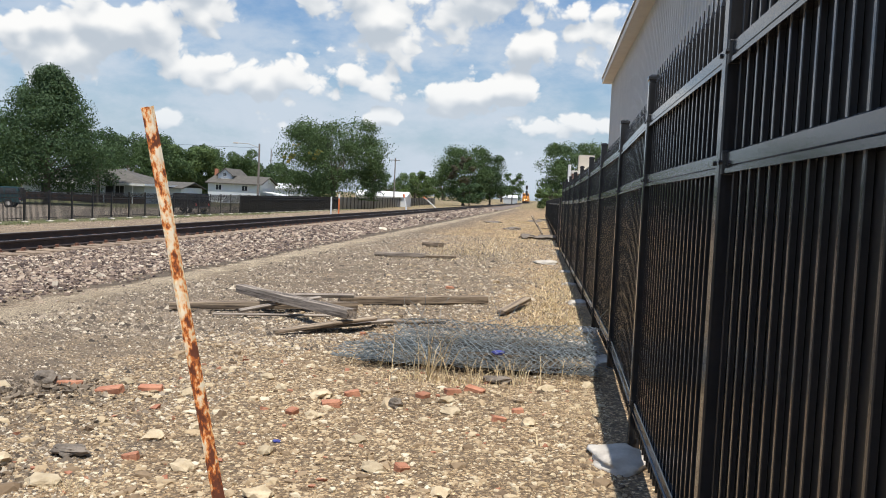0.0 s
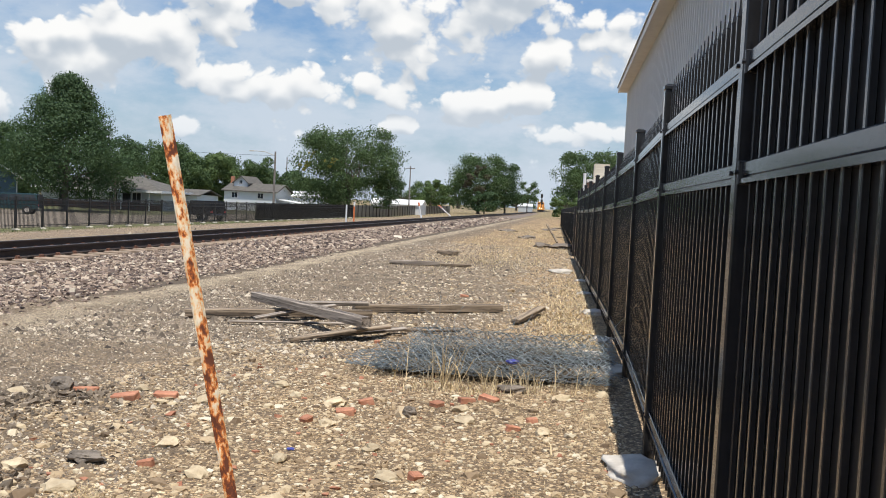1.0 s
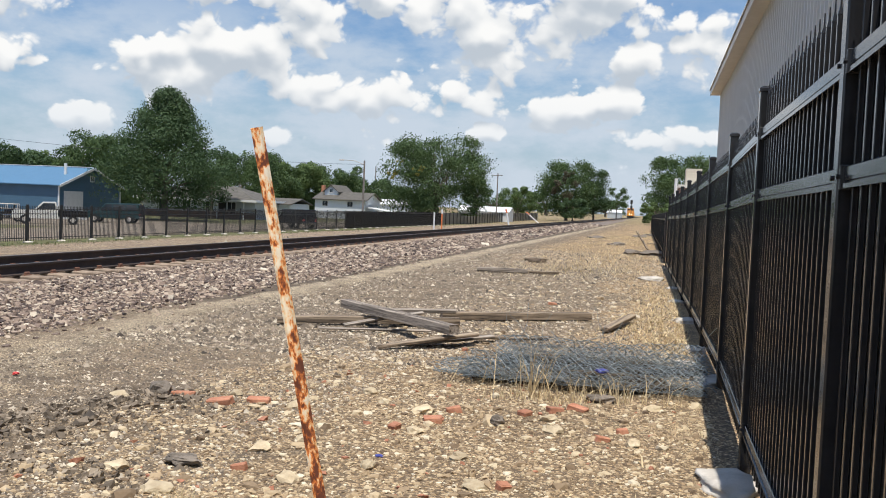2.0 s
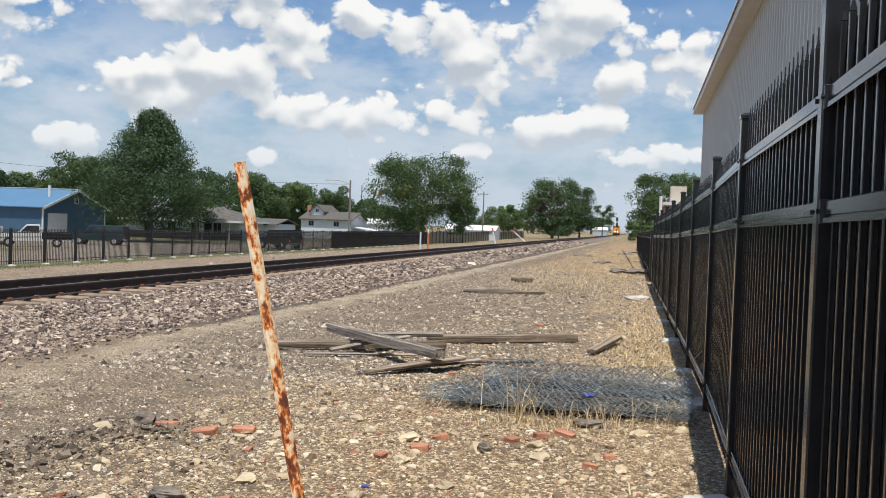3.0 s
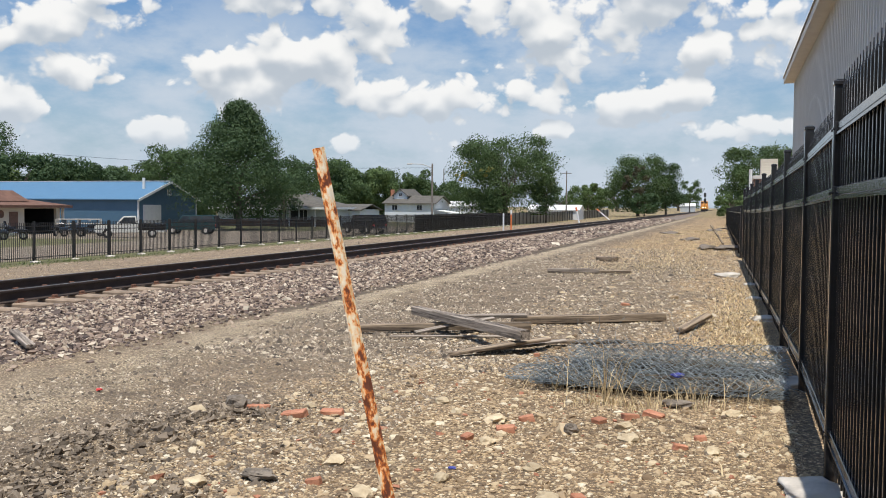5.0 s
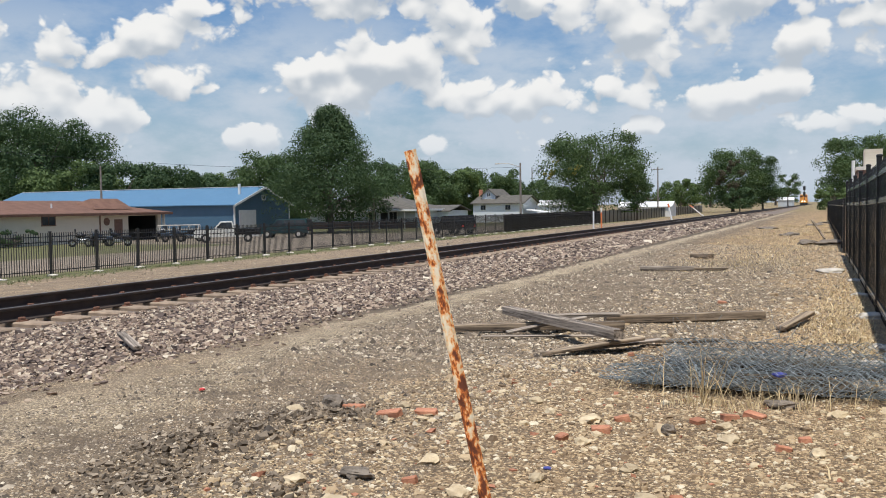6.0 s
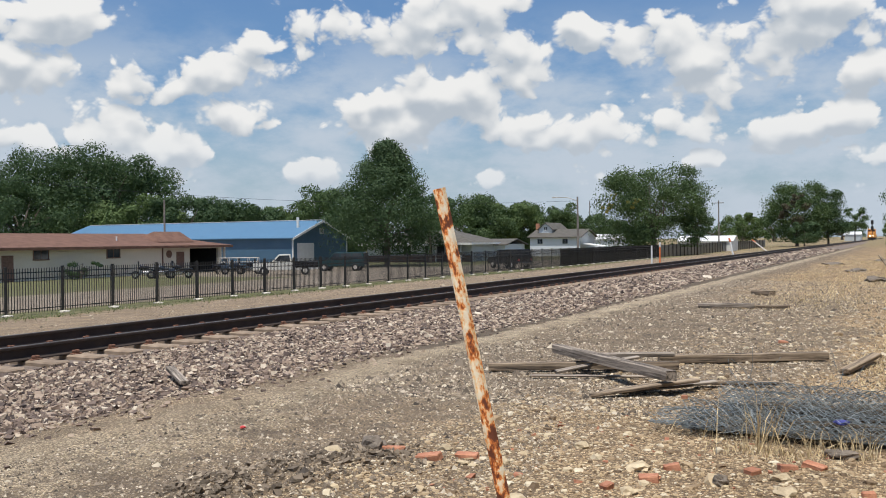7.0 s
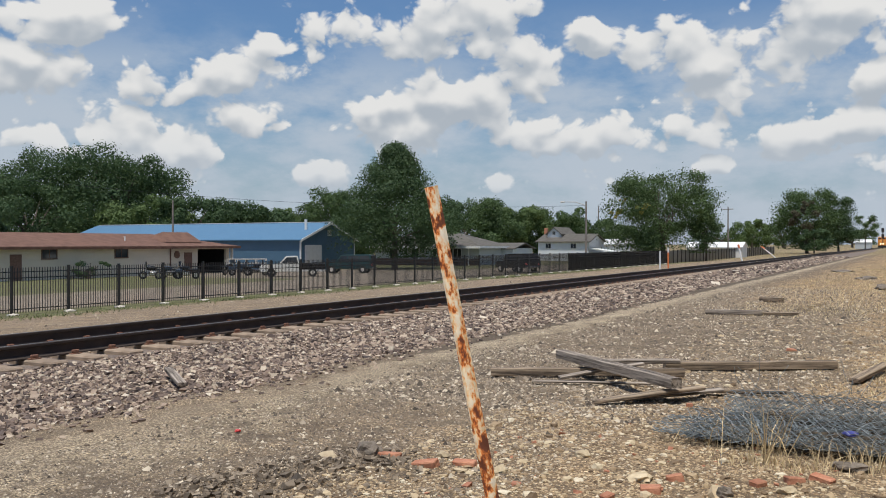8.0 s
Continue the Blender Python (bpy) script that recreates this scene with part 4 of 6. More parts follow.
# the broad tree with yellow patches, by the far fence
x, y = along(-0.243, 0.97, 138)
tree(x, y, 13.6, 17.0, "leaf_mid", "broad green tree with yellowing patches and thin branches", 23, 1.2, 95, 30000, 0.40, 0.35,
     extra=(("leaf_yellow", -5.6, -5.6, 6.4, 0.9, 420), ("leaf_yellow", -1.2, -7.4, 6.9, 1.0, 520), ("leaf_yellow", -5.2, -3.4, 8.6, 0.6, 150)), ragged=0.24)
x, y = along(-0.198, 0.98, 140)
tree(x, y, 8.6, 5.4, "leaf_dark", "dark conifer-like tree beside the broad tree", 24, 1.2, 34, 6500, 0.36, 0.85, ragged=0.3)
# the half-dead tree and bush near the track
x, y = along(-0.098, 0.994, 215)
tree(x, y, 14.4, 15.5, "leaf_mid", "tall roadside tree, partly brown and dying", 25, 0.8, 90, 15000, 0.55, 0.35, extra=(("leaf_brown", -0.8, -5.6, 5.0, 2.8, 1900), ("leaf_brown", 1.0, -5.2, 8.0, 2.2, 1100)), ragged=0.3)
x, y = along(-0.068, 0.997, 222)
tree(x, y, 12.4, 10.0, "leaf_dark", "dark green tree near the railway", 26, 0.8, 60, 9000, 0.5, 0.5)
x, y = along(-0.091, 0.995, 203)
tree(x, y, 5.2, 6.5, "leaf_dark", "dark green bushy young tree", 27, 0.6, 24, 4500, 0.45, 0.3)
x, y = along(-0.043, 0.999, 300)
tree(x, y, 10.5, 7.5, "leaf_mid", "thin pale tree near the railway", 28, 3.5, 24, 2600, 0.6, 0.4, ragged=0.35)
x, y = along(-0.152, 0.988, 228)
tree(x, y, 8.2, 10.5, "leaf_light", "round light green tree", 29, 1.0, 34, 6500, 0.5, 0.3)
# trees past the end of the fence
x, y = 3.6, 150.0
tree(x + 1.2, y, 11.4, 14.5, "leaf_mid", "leafy green tree behind the fence end", 30, 0.6, 90, 22000, 0.42, 0.3)
tree(0.6, 141.0, 3.6, 5.0, "leaf_light", "light green shrub at the fence end", 31, 0.3, 20, 3600, 0.34, 0.3)
tree(9.5, 160.0, 9.0, 9.0, "leaf_mid", "leafy green tree behind the fence end", 32, 1.6, 36, 7000, 0.45, 0.3)
# the wooded background beyond the street
ROW = [(-0.785, 0.62, 157, 16.5, 14.4, "leaf_dark"), (-0.748, 0.665, 152, 17.2, 13.2, "leaf_dark"), (-0.80, 0.60, 146, 12.7, 14.4, "leaf_dark"), (-0.765, 0.64, 154, 17.7, 16.8, "leaf_dark"), (-0.725, 0.69, 158, 15.3, 13.2, "leaf_dark"), (-0.727, 0.686, 145, 9.6, 11.9, "leaf_light"),
       (-0.69, 0.72, 142, 9.6, 9, "leaf_dark"), (-0.665, 0.745, 150, 8.6, 10, "leaf_dark"), (-0.64, 0.77, 150, 9.2, 10, "leaf_dark"), (-0.61, 0.79, 165, 8.6, 11, "leaf_light"),
       (-0.578, 0.815, 150, 11.4, 9, "leaf_mid"), (-0.55, 0.835, 165, 9.5, 10, "leaf_mid"), (-0.445, 0.895, 168, 10.6, 11, "leaf_mid"), (-0.418, 0.91, 172, 11.0, 10, "leaf_mid"),
       (-0.395, 0.92, 176, 9.5, 9, "leaf_light"), (-0.356, 0.935, 185, 10.0, 11, "leaf_mid"), (-0.325, 0.945, 190, 7.8, 10, "leaf_dark"), (-0.27, 0.96, 210, 6.5, 12, "leaf_mid"),
       (-0.84, 0.54, 128, 9.5, 12, "leaf_dark"), (-0.86, 0.5, 120, 8.0, 10, "leaf_mid"), (-0.885, 0.46, 120, 11, 12, "leaf_dark"), (-0.92, 0.39, 120, 11, 12, "leaf_mid"), (-0.12, 0.99, 420, 11, 26, "leaf_mid"), (-0.18, 0.98, 400, 10, 26, "leaf_mid"),
       (-0.055, 0.998, 520, 9, 20, "leaf_mid"), (0.0, 1, 640, 8, 16, "leaf_mid"), (0.012, 1, 560, 7, 14, "leaf_dark")]
for i, (dx, dy, s, total, width, leaf) in enumerate(ROW):
    x, y = along(dx, dy, s)
    far = s > 300
    tree(x, y, total * 1.05, width * 1.35, leaf, "green tree in the woods behind the houses", 40 + i, 0.6, 64, 4000 if far else 17000, 1.1 if far else 0.52, 0.2, group="background trees")


# ---- houses ----
def window(parent, m, w, h, frame_mat="white", glass="glass"):
    """A framed pane; m puts its centre with the wall's outward side along -y."""
    win = part("window", moved(join(box(-w / 2 - 0.07, w / 2 + 0.07, -0.05, 0.02, h / 2, h / 2 + 0.07), box(-w / 2 - 0.09, w / 2 + 0.09, -0.08, 0.02, -h / 2 - 0.08, -h / 2),
                                    box(-w / 2 - 0.07, -w / 2, -0.05, 0.02, -h / 2, h / 2), box(w / 2, w / 2 + 0.07, -0.05, 0.02, -h / 2, h / 2), box(-0.02, 0.02, -0.04, 0.01, -h / 2, h / 2)), m), frame_mat, parent)
    part("pane", moved(box(-w / 2, w / 2, -0.02, 0.01, -h / 2, h / 2), m), glass, win)
    return win


def gable_roof(x0, x1, y0, y1, z, rise, over, axis, thick=0.14):
    """Two slopes; axis 0: the ridge runs along x."""
    def slab(a, b, c, d):
        up = [a, b, c, d]
        return up + [(p[0], p[1], p[2] - thick) for p in up], [(0, 1, 2, 3), (7, 6, 5, 4), (0, 4, 5, 1), (1, 5, 6, 2), (2, 6, 7, 3), (3, 7, 4, 0)]
    if axis == 0:
        ym, drop = (y0 + y1) / 2, rise * over / ((y1 - y0) / 2)
        return join(slab((x0 - over, y0 - over, z - drop), (x1 + over, y0 - over, z - drop), (x1 + over, ym, z + rise), (x0 - over, ym, z + rise)),
                    slab((x1 + over, y1 + over, z - drop), (x0 - over, y1 + over, z - drop), (x0 - over, ym, z + rise), (x1 + over, ym, z + rise)))
    xm, drop = (x0 + x1) / 2, rise * over / ((x1 - x0) / 2)
    return join(slab((x0 - over, y1 + over, z - drop), (x0 - over, y0 - over, z - drop), (xm, y0 - over, z + rise), (xm, y1 + over, z + rise)),
                slab((x1 + over, y0 - over, z - drop), (x1 + over, y1 + over, z - drop), (xm, y1 + over, z + rise), (xm, y0 - over, z + rise)))


def hip_roof(x0, x1, y0, y1, z, rise, over):
    a, b, c, d = (x0 - over, y0 - over, z), (x1 + over, y0 - over, z), (x1 + over, y1 + over, z), (x0 - over, y1 + over, z)
    if x1 - x0 > y1 - y0:
        r = (y1 - y0) / 2
        e, f = (x0 + r, (y0 + y1) / 2, z + rise), (x1 - r, (y0 + y1) / 2, z + rise)
        top = [(0, 1, 5, 4), (1, 2, 5), (2, 3, 4, 5), (3, 0, 4)]
    else:
        r = (x1 - x0) / 2
        e, f = ((x0 + x1) / 2, y0 + r, z + rise), ((x0 + x1) / 2, y1 - r, z + rise)
        top = [(0, 1, 4), (1, 2, 5, 4), (2, 3, 5), (3, 0, 4, 5)]
    V = [a, b, c, d, e, f] + [(p[0], p[1], p[2] - 0.16) for p in (a, b, c, d)]
    return V, top + [(9, 8, 7, 6), (0, 6, 7, 1), (1, 7, 8, 2), (2, 8, 9, 3), (3, 9, 6, 0)]


def gable_wall(x0, x1, y0, y1, z0, z, rise, axis):
    body = box(x0, x1, y0, y1, z0, z)
    if axis == 0:
        ym = (y0 + y1) / 2
        tri = ([(x0, y0, z), (x0, y1, z), (x0, ym, z + rise), (x1, y0, z), (x1, y1, z), (x1, ym, z + rise)], [(0, 2, 1), (3, 4, 5)])
    else:
        xm = (x0 + x1) / 2
        tri = ([(x0, y0, z), (x1, y0, z), (xm, y0, z + rise), (x0, y1, z), (x1, y1, z), (xm, y1, z + rise)], [(0, 1, 2), (3, 5, 4)])
    return join(body, tri)


def facing_x(x, y, z):
    """On a wall that faces +x."""
    return pose(x, y, z, 0, 0, 90)


# blue barn: the gable looks towards the track
GROUND_L = -1.3
bx1, by0, by1 = -59.3, 79.3, 90.0
barn = thing("blue_barn", (bx1, by0, GROUND_L), "blue steel barn with white trim and white door", "barn")
W, L, E, R = by1 - by0, 38.0, 3.4, 1.9
part("wall", gable_wall(-L, 0, 0, W, 0, E, R, 0), "blue_wall", barn, "dark blue steel wall")
part("roof", gable_roof(-L, 0, 0, W, E + 0.08, R, 0.35, 0, 0.1), "blue_roof", barn, "light blue steel roof")
part("corner_trim", box(-0.08, 0.05, -0.05, 0.12, 0, E), "white", barn)
part("corner_trim", box(-0.08, 0.05, W - 0.12, W + 0.05, 0, E), "white", barn)
for sgn in (-1, 1):
    y0, y1 = W / 2 + sgn * (W / 2 + 0.36), W / 2
    z0, z1 = E + 0.08 - R * 0.36 / (W / 2), E + 0.08 + R
    part("rake_trim", ([(x, yy, zz + d) for x in (0.352, 0.42) for yy, zz in ((y0, z0), (y1, z1)) for d in (-0.24, 0.03)], [(0, 1, 3, 2), (4, 6, 7, 5), (0, 4, 5, 1), (2, 3, 7, 6), (1, 5, 7, 3), (0, 2, 6, 4)]), "white", barn)
part("ridge_cap", box(-L, 0.35, W / 2 - 0.12, W / 2 + 0.12, E + R + 0.09, E + R + 0.15), "white", barn)
door = part("roller_door", box(0.0, 0.06, 0.8, 3.9, 0, 2.75), "white", barn, "white overhead door")
for k in range(5):
    part("door_panel", box(0.06, 0.085, 0.85, 3.85, 0.05 + k * 0.54, 0.55 + k * 0.54), "white", door)
window(barn, facing_x(0.02, W / 2 + 0.1, E + 0.75), 0.5, 0.5)
part("vent_pipe", tube([(-1.5, 3.0, E + 0.7), (-1.5, 3.0, E + 2.3)], 0.16, 10), "white", barn)

# cream workshop with a brown hipped roof
tx1 = -60.5
shop = thing("cream_workshop", (tx1, 66.5, GROUND_L), "long low cream workshop with brown shingle roof", "building")
part("wall", box(-11, 0, -26.8, -5.4, 0, 2.65), "cream_wall", shop, "cream board wall")
part("wall", join(box(-11, -0.25, -5.4, -1.6, 0, 2.65), box(-11, -5.2, -1.6, 2.4, 0, 2.65), box(-11, -0.25, 2.4, 2.9, 0, 2.65), box(-0.5, -0.25, -1.6, 2.4, 2.35, 2.65)), "cream_wall", shop)
part("recess", join(box(-5.2, -5.1, -1.6, 2.4, 0, 2.4), box(-5.1, -0.5, 2.36, 2.4, 0, 2.4), box(-5.1, -0.5, -1.6, -1.56, 0, 2.4)), "dark", shop, "open dark garage bay")
part("roof", hip_roof(-11, 0, -26.8, 2.9, 2.65, 1.2, 0.65), "brown_roof", shop, "brown shingle roof")
vent = part("roof_gable", ([(-4.6, -0.2, 3.2), (-0.9, -0.2, 3.02), (-2.9, -0.2, 4.02), (-4.6, -5.0, 3.2), (-0.9, -5.0, 3.02), (-2.9, -3.6, 4.02)], [(0, 1, 2), (1, 4, 5, 2), (0, 2, 5, 3), (3, 5, 4)]), "brown_roof", shop, "small raised gable on the roof")
part("louvre", ([(-4.1, -0.15, 3.22), (-1.4, -0.15, 3.1), (-2.9, -0.15, 3.88), (-4.1, -0.19, 3.22), (-1.4, -0.19, 3.1), (-2.9, -0.19, 3.88)], [(0, 2, 1), (0, 1, 4, 3), (1, 2, 5, 4), (2, 0, 3, 5)]), "dark_brick", vent, "dark boarded gable end")
part("fascia", join(box(0.65, 0.71, -27.45, 3.55, 2.43, 2.66), box(-11.6, 0.65, 3.55, 3.61, 2.43, 2.66)), "brown_roof", shop)
part("downpipe", tube([(0.06, -5.45, 0), (0.06, -5.45, 2.45)], 0.06, 8), "dark_brick", shop)
part("vent_pipe", tube([(-2.0, -9.0, 2.9), (-2.0, -9.0, 3.55)], 0.07, 8), "white", shop)
part("door", box(0.0, 0.05, -22.0, -21.0, 0, 2.05), "dark_brick", shop, "brown door")
part("door", box(-0.25, -0.2, -3.4, -2.4, 0, 2.05), "dark_brick", shop, "brown door")
part("sign", moved(tube([(0, 0, 0), (0.06, 0, 0)], 0.36, 20), pose(-0.26, -4.35, 1.85)), "dark_brick", shop, "round dark sign")
part("post", box(-0.2, 0.0, 3.0, 3.2, 0, 2.5), "trim", shop)
for yy in (-24.1, -18.5, -11.2):
    window(shop, facing_x(0.0, yy, 2.05), 1.35, 0.72, "dark_brick")
hedge = tree(-58.6, 50.2, 1.4, 3.0, "leaf_dark", "dark green shrub beside the workshop wall", 77, 0.1, 16, 2500, 0.16, 0.2)
hedge.name = "shrub"
hedge["category"] = "shrub"

# low house with a hipped roof
hx, hy = -49.0, 103.0
house = thing("low_house", (hx, hy, GROUND_L), "low pale house with grey hipped roof and porch", "house")
part("wall", box(-16, 0, 0.6, 9.5, 0, 2.55), "grey_wall", house, "pale grey wall")
part("brick_base", box(-16.05, 0.05, 0.52, 0.6, 0, 0.9), "dark_brick", house, "dark brick base")
part("roof", hip_roof(-16, 0, 0, 9.5, 2.55, 1.75, 0.6), "grey_roof", house, "grey shingle roof")
part("fascia", join(box(-16.6, 0.6, -0.66, -0.6, 2.3, 2.56), box(0.6, 0.66, -0.6, 10.1, 2.3, 2.56)), "white", house)
for xx in (-13, -9.6, -6.3, -3.2):
    window(house, pose(xx, 0.6, 1.55), 1.1, 1.3, "white", "dark")
part("door", box(-5.0, -4.0, 0.53, 0.6, 0, 2.1), "dark", house, "dark door")
for xx in (-4.9, -1.2):
    part("porch_post", box(xx, xx + 0.12, -0.3, -0.18, 0, 2.4), "white", house)
annexe = thing("low_annexe", (-47.4, 110.8, GROUND_L), "low white annexe with flat grey roof", "building")
part("wall", box(-10, 0, 0, 7, 0, 2.3), "white_wall", annexe)
part("roof", gable_roof(-10, 0, 0, 7, 2.35, 0.7, 0.4, 0), "grey_roof", annexe)
window(annexe, pose(-3, 0, 1.4), 1.0, 1.0)

# white house with cross gable and red chimney
wx, wy = along(-0.320, 0.9474, 146)
wh = thing("white_house", (wx, wy, GROUND_L), "white board house with grey roof and red chimney", "house")
part("wall", gable_wall(-8.8, 0, 0, 8, 0, 3.35, 1.2, 0), "white_wall", wh, "white board wall")
part("roof", gable_roof(-8.8, 0, 0, 8, 3.4, 1.2, 0.4, 0), "grey_roof", wh, "grey shingle roof")
part("wall", gable_wall(-7.9, -5.6, 2.0, 9, 3, 4.75, 0.95, 1), "white_wall", wh)
part("roof", gable_roof(-7.9, -5.6, 2.0, 9, 4.8, 0.95, 0.3, 1), "grey_roof", wh)
part("chimney", soft_box(-9.2, -8.65, 3.7, 4.3, 2.5, 5.6, 0.03), "brick", wh, "red brick chimney")
for xx in (-7.0, -2.6):
    window(wh, pose(xx, 0, 2.55), 0.9, 0.8)
window(wh, pose(-6.75, 2.0, 4.7), 0.5, 0.55)
part("lean_to", moved(gable_roof(0.2, 4.5, 0, 4, 2.2, 0.0, 0.0, 0, 0.1), pose(0, 0, 0, 0, 8, 0)), "white", wh)
# long pale sheds seen below the far crowns
for dx, dy, s, wdt, hgt, c in ((-0.19, 0.98, 172, 10, 2.9, "white"), (-0.29, 0.957, 165, 6, 3.6, "white_wall"), (-0.045, 0.999, 330, 5, 3.2, "grey_wall")):
    x, y = along(dx, dy, s)
    shed = thing("pale_shed", (x, y, gz(x, y)), "long low white shed beyond the fence", "shed", "pale sheds")
    part("wall", gable_wall(-wdt / 2, wdt / 2, 0, 6, 0, hgt - 0.9, 0.9, 0), c, shed)
    part("roof", gable_roof(-wdt / 2, wdt / 2, 0, 6, hgt - 0.85, 0.9, 0.2, 0), "white", shed)
# tan block building past the steel hall
blk = thing("tan_brick_building", (3.2, 88, 0), "tan brick building with dark flat roof", "building")
part("wall", box(-0.6, 9, 0, 14, 0, 4.3), "dark_brick", blk)
part("parapet", box(-0.7, 9.1, -0.1, 14.1, 4.3, 4.6), "trim", blk)
part("stair_tower", box(0.0, 1.5, 1.0, 4.0, 4.6, 6.2), "cream_wall", blk, "cream roof tower")
part("vent_pipe", tube([(-1.0, -4, 0), (-1.0, -4, 5.0)], 0.14, 8), "white", blk)


# ---- vehicles ----
def wheel(parent, x, y, r=0.37, w=0.24):
    t = part("tyre", moved(tube([(0, -w / 2, 0), (0, -w / 2 + 0.04, 0), (0, w / 2 - 0.04, 0), (0, w / 2, 0)], [r * 0.9, r, r, r * 0.9], 18), pose(x, y, r)), "tyre", parent)
    part("rim", moved(tube([(0, -w / 2 - 0.015, 0), (0, w / 2 + 0.015, 0)], r * 0.5, 12), pose(x, y, r)), "concrete", t)


def side_body(outline, half):
    """A body from its side outline in x and z, rounded a little towards its flanks."""
    n = len(outline)
    cz = sum(p[1] for p in outline) / n
    rings = [(-half, 0.95), (-half * 0.93, 1.0), (half * 0.93, 1.0), (half, 0.95)]
    V = [(x * (0.99 if s < 1 else 1), y, cz + (z - cz) * s) for y, s in rings for x, z in outline]
    F = [(r * n + i, (r + 1) * n + i, (r + 1) * n + (i + 1) % n, r * n + (i + 1) % n) for r in range(3) for i in range(n)]
    return V, F + [tuple(range(n)), tuple(range(3 * n, 4 * n))[::-1]]


def vehicle(name, x, y, rz, label, body, low, cabin, glass, length, wheels, group="parked vehicles"):
    v = thing(name, (x, y, gz(x, y)), label, "car", group, rz=rz)
    b = part("body", side_body(low, 0.92), body, v, shade=False)
    c = part("cabin", side_body(cabin, 0.78), body, v)
    for i, (g0, side) in enumerate(glass):
        part("window", [(side_body(g0, 0.795))][0], "glass", c) if side else part("windscreen", g0, "glass", c)
    for wx_ in wheels:
        for wy_ in (-0.82, 0.82):
            wheel(v, wx_, wy_)
    for e in (-1, 1):
        part("bumper", soft_box(e * length / 2 - 0.08, e * length / 2 + 0.06, -0.88, 0.88, 0.42, 0.62, 0.03), "chrome", v)
        for wy_ in (-0.72, 0.72):
            part("light", soft_box(e * (length / 2 - 0.04) - 0.03, e * (length / 2 - 0.04) + 0.03, wy_ - 0.11, wy_ + 0.11, 0.72, 0.9, 0.02), "red" if e < 0 else "white", v)
    return v


PICK_LOW = [(-2.7, 0.45), (2.65, 0.42), (2.72, 0.7), (2.6, 1.02), (1.1, 1.1), (-0.55, 1.1), (-2.7, 1.08)]
PICK_CAB = [(-0.55, 1.09), (1.15, 1.09), (0.55, 1.72), (-0.4, 1.75)]
PICK_WIN = [(-0.42, 1.16), (0.92, 1.16), (0.48, 1.64), (-0.34, 1.66)]
SUV_LOW = [(-2.3, 0.45), (2.3, 0.42), (2.35, 0.75), (2.2, 1.0), (1.15, 1.08), (-2.3, 1.08)]
SUV_CAB = [(-2.28, 1.07), (1.2, 1.07), (0.65, 1.74), (-2.15, 1.78)]
SUV_WIN = [(-2.1, 1.14), (0.95, 1.14), (0.58, 1.66), (-2.0, 1.68)]


truck = vehicle("pickup_truck", -45.6, 60.2, 216, "cream white pickup truck with dark load bed parked on gravel", "car_white", PICK_LOW, PICK_CAB, ((PICK_WIN, True),), 5.4, (-1.65, 1.75))
part("load_bed", soft_box(-2.72, -0.6, -0.95, 0.95, 0.62, 1.13, 0.03), "car_black", truck, "dark load bed")
van = vehicle("van", -46.2, 69.6, 200, "dark teal van with black rear doors parked by the barn", "car_teal", SUV_LOW, SUV_CAB, ((SUV_WIN, True),), 4.7, (-1.45, 1.5))
part("rear_door", soft_box(-2.36, -2.27, -0.74, 0.74, 0.62, 1.70, 0.02), "tyre", van, "black rear doors")
for xx in (-1.1, 0.0):
    part("window_post", join(box(xx - 0.05, xx + 0.05, -0.81, -0.79, 1.1, 1.72), box(xx - 0.05, xx + 0.05, 0.79, 0.81, 1.1, 1.72)), "car_teal", van)
vehicle("utility_car", -31.9, 76.2, 150, "black utility car parked behind the fence", "car_black", SUV_LOW, SUV_CAB, ((SUV_WIN, True),), 4.7, (-1.45, 1.5))

# open trailer with a rail cage behind the motorcycles
trailer = thing("utility_trailer", (-57.0, 67.6, gz(-57.0, 67.6)), "open grey steel utility trailer with rail sides", "trailer", rz=35)
part("deck", soft_box(-1.9, 1.9, -0.85, 0.85, 0.5, 0.6, 0.02), "pole", trailer)
for yy in (-0.85, 0.85):
    for zz in (0.95, 1.35):
        part("side_rail", tube([(-1.9, yy, zz), (1.9, yy, zz)], 0.03, 6), "concrete", trailer)
    for k in range(5):
        part("stake", tube([(-1.9 + 0.95 * k, yy, 0.55), (-1.9 + 0.95 * k, yy, 1.38)], 0.03, 6), "concrete", trailer)
    wheel(trailer, 0.0, yy * 1.15, 0.32, 0.2)
part("drawbar", tube([(1.9, 0, 0.5), (3.0, 0, 0.42)], 0.05, 6), "far_black", trailer)


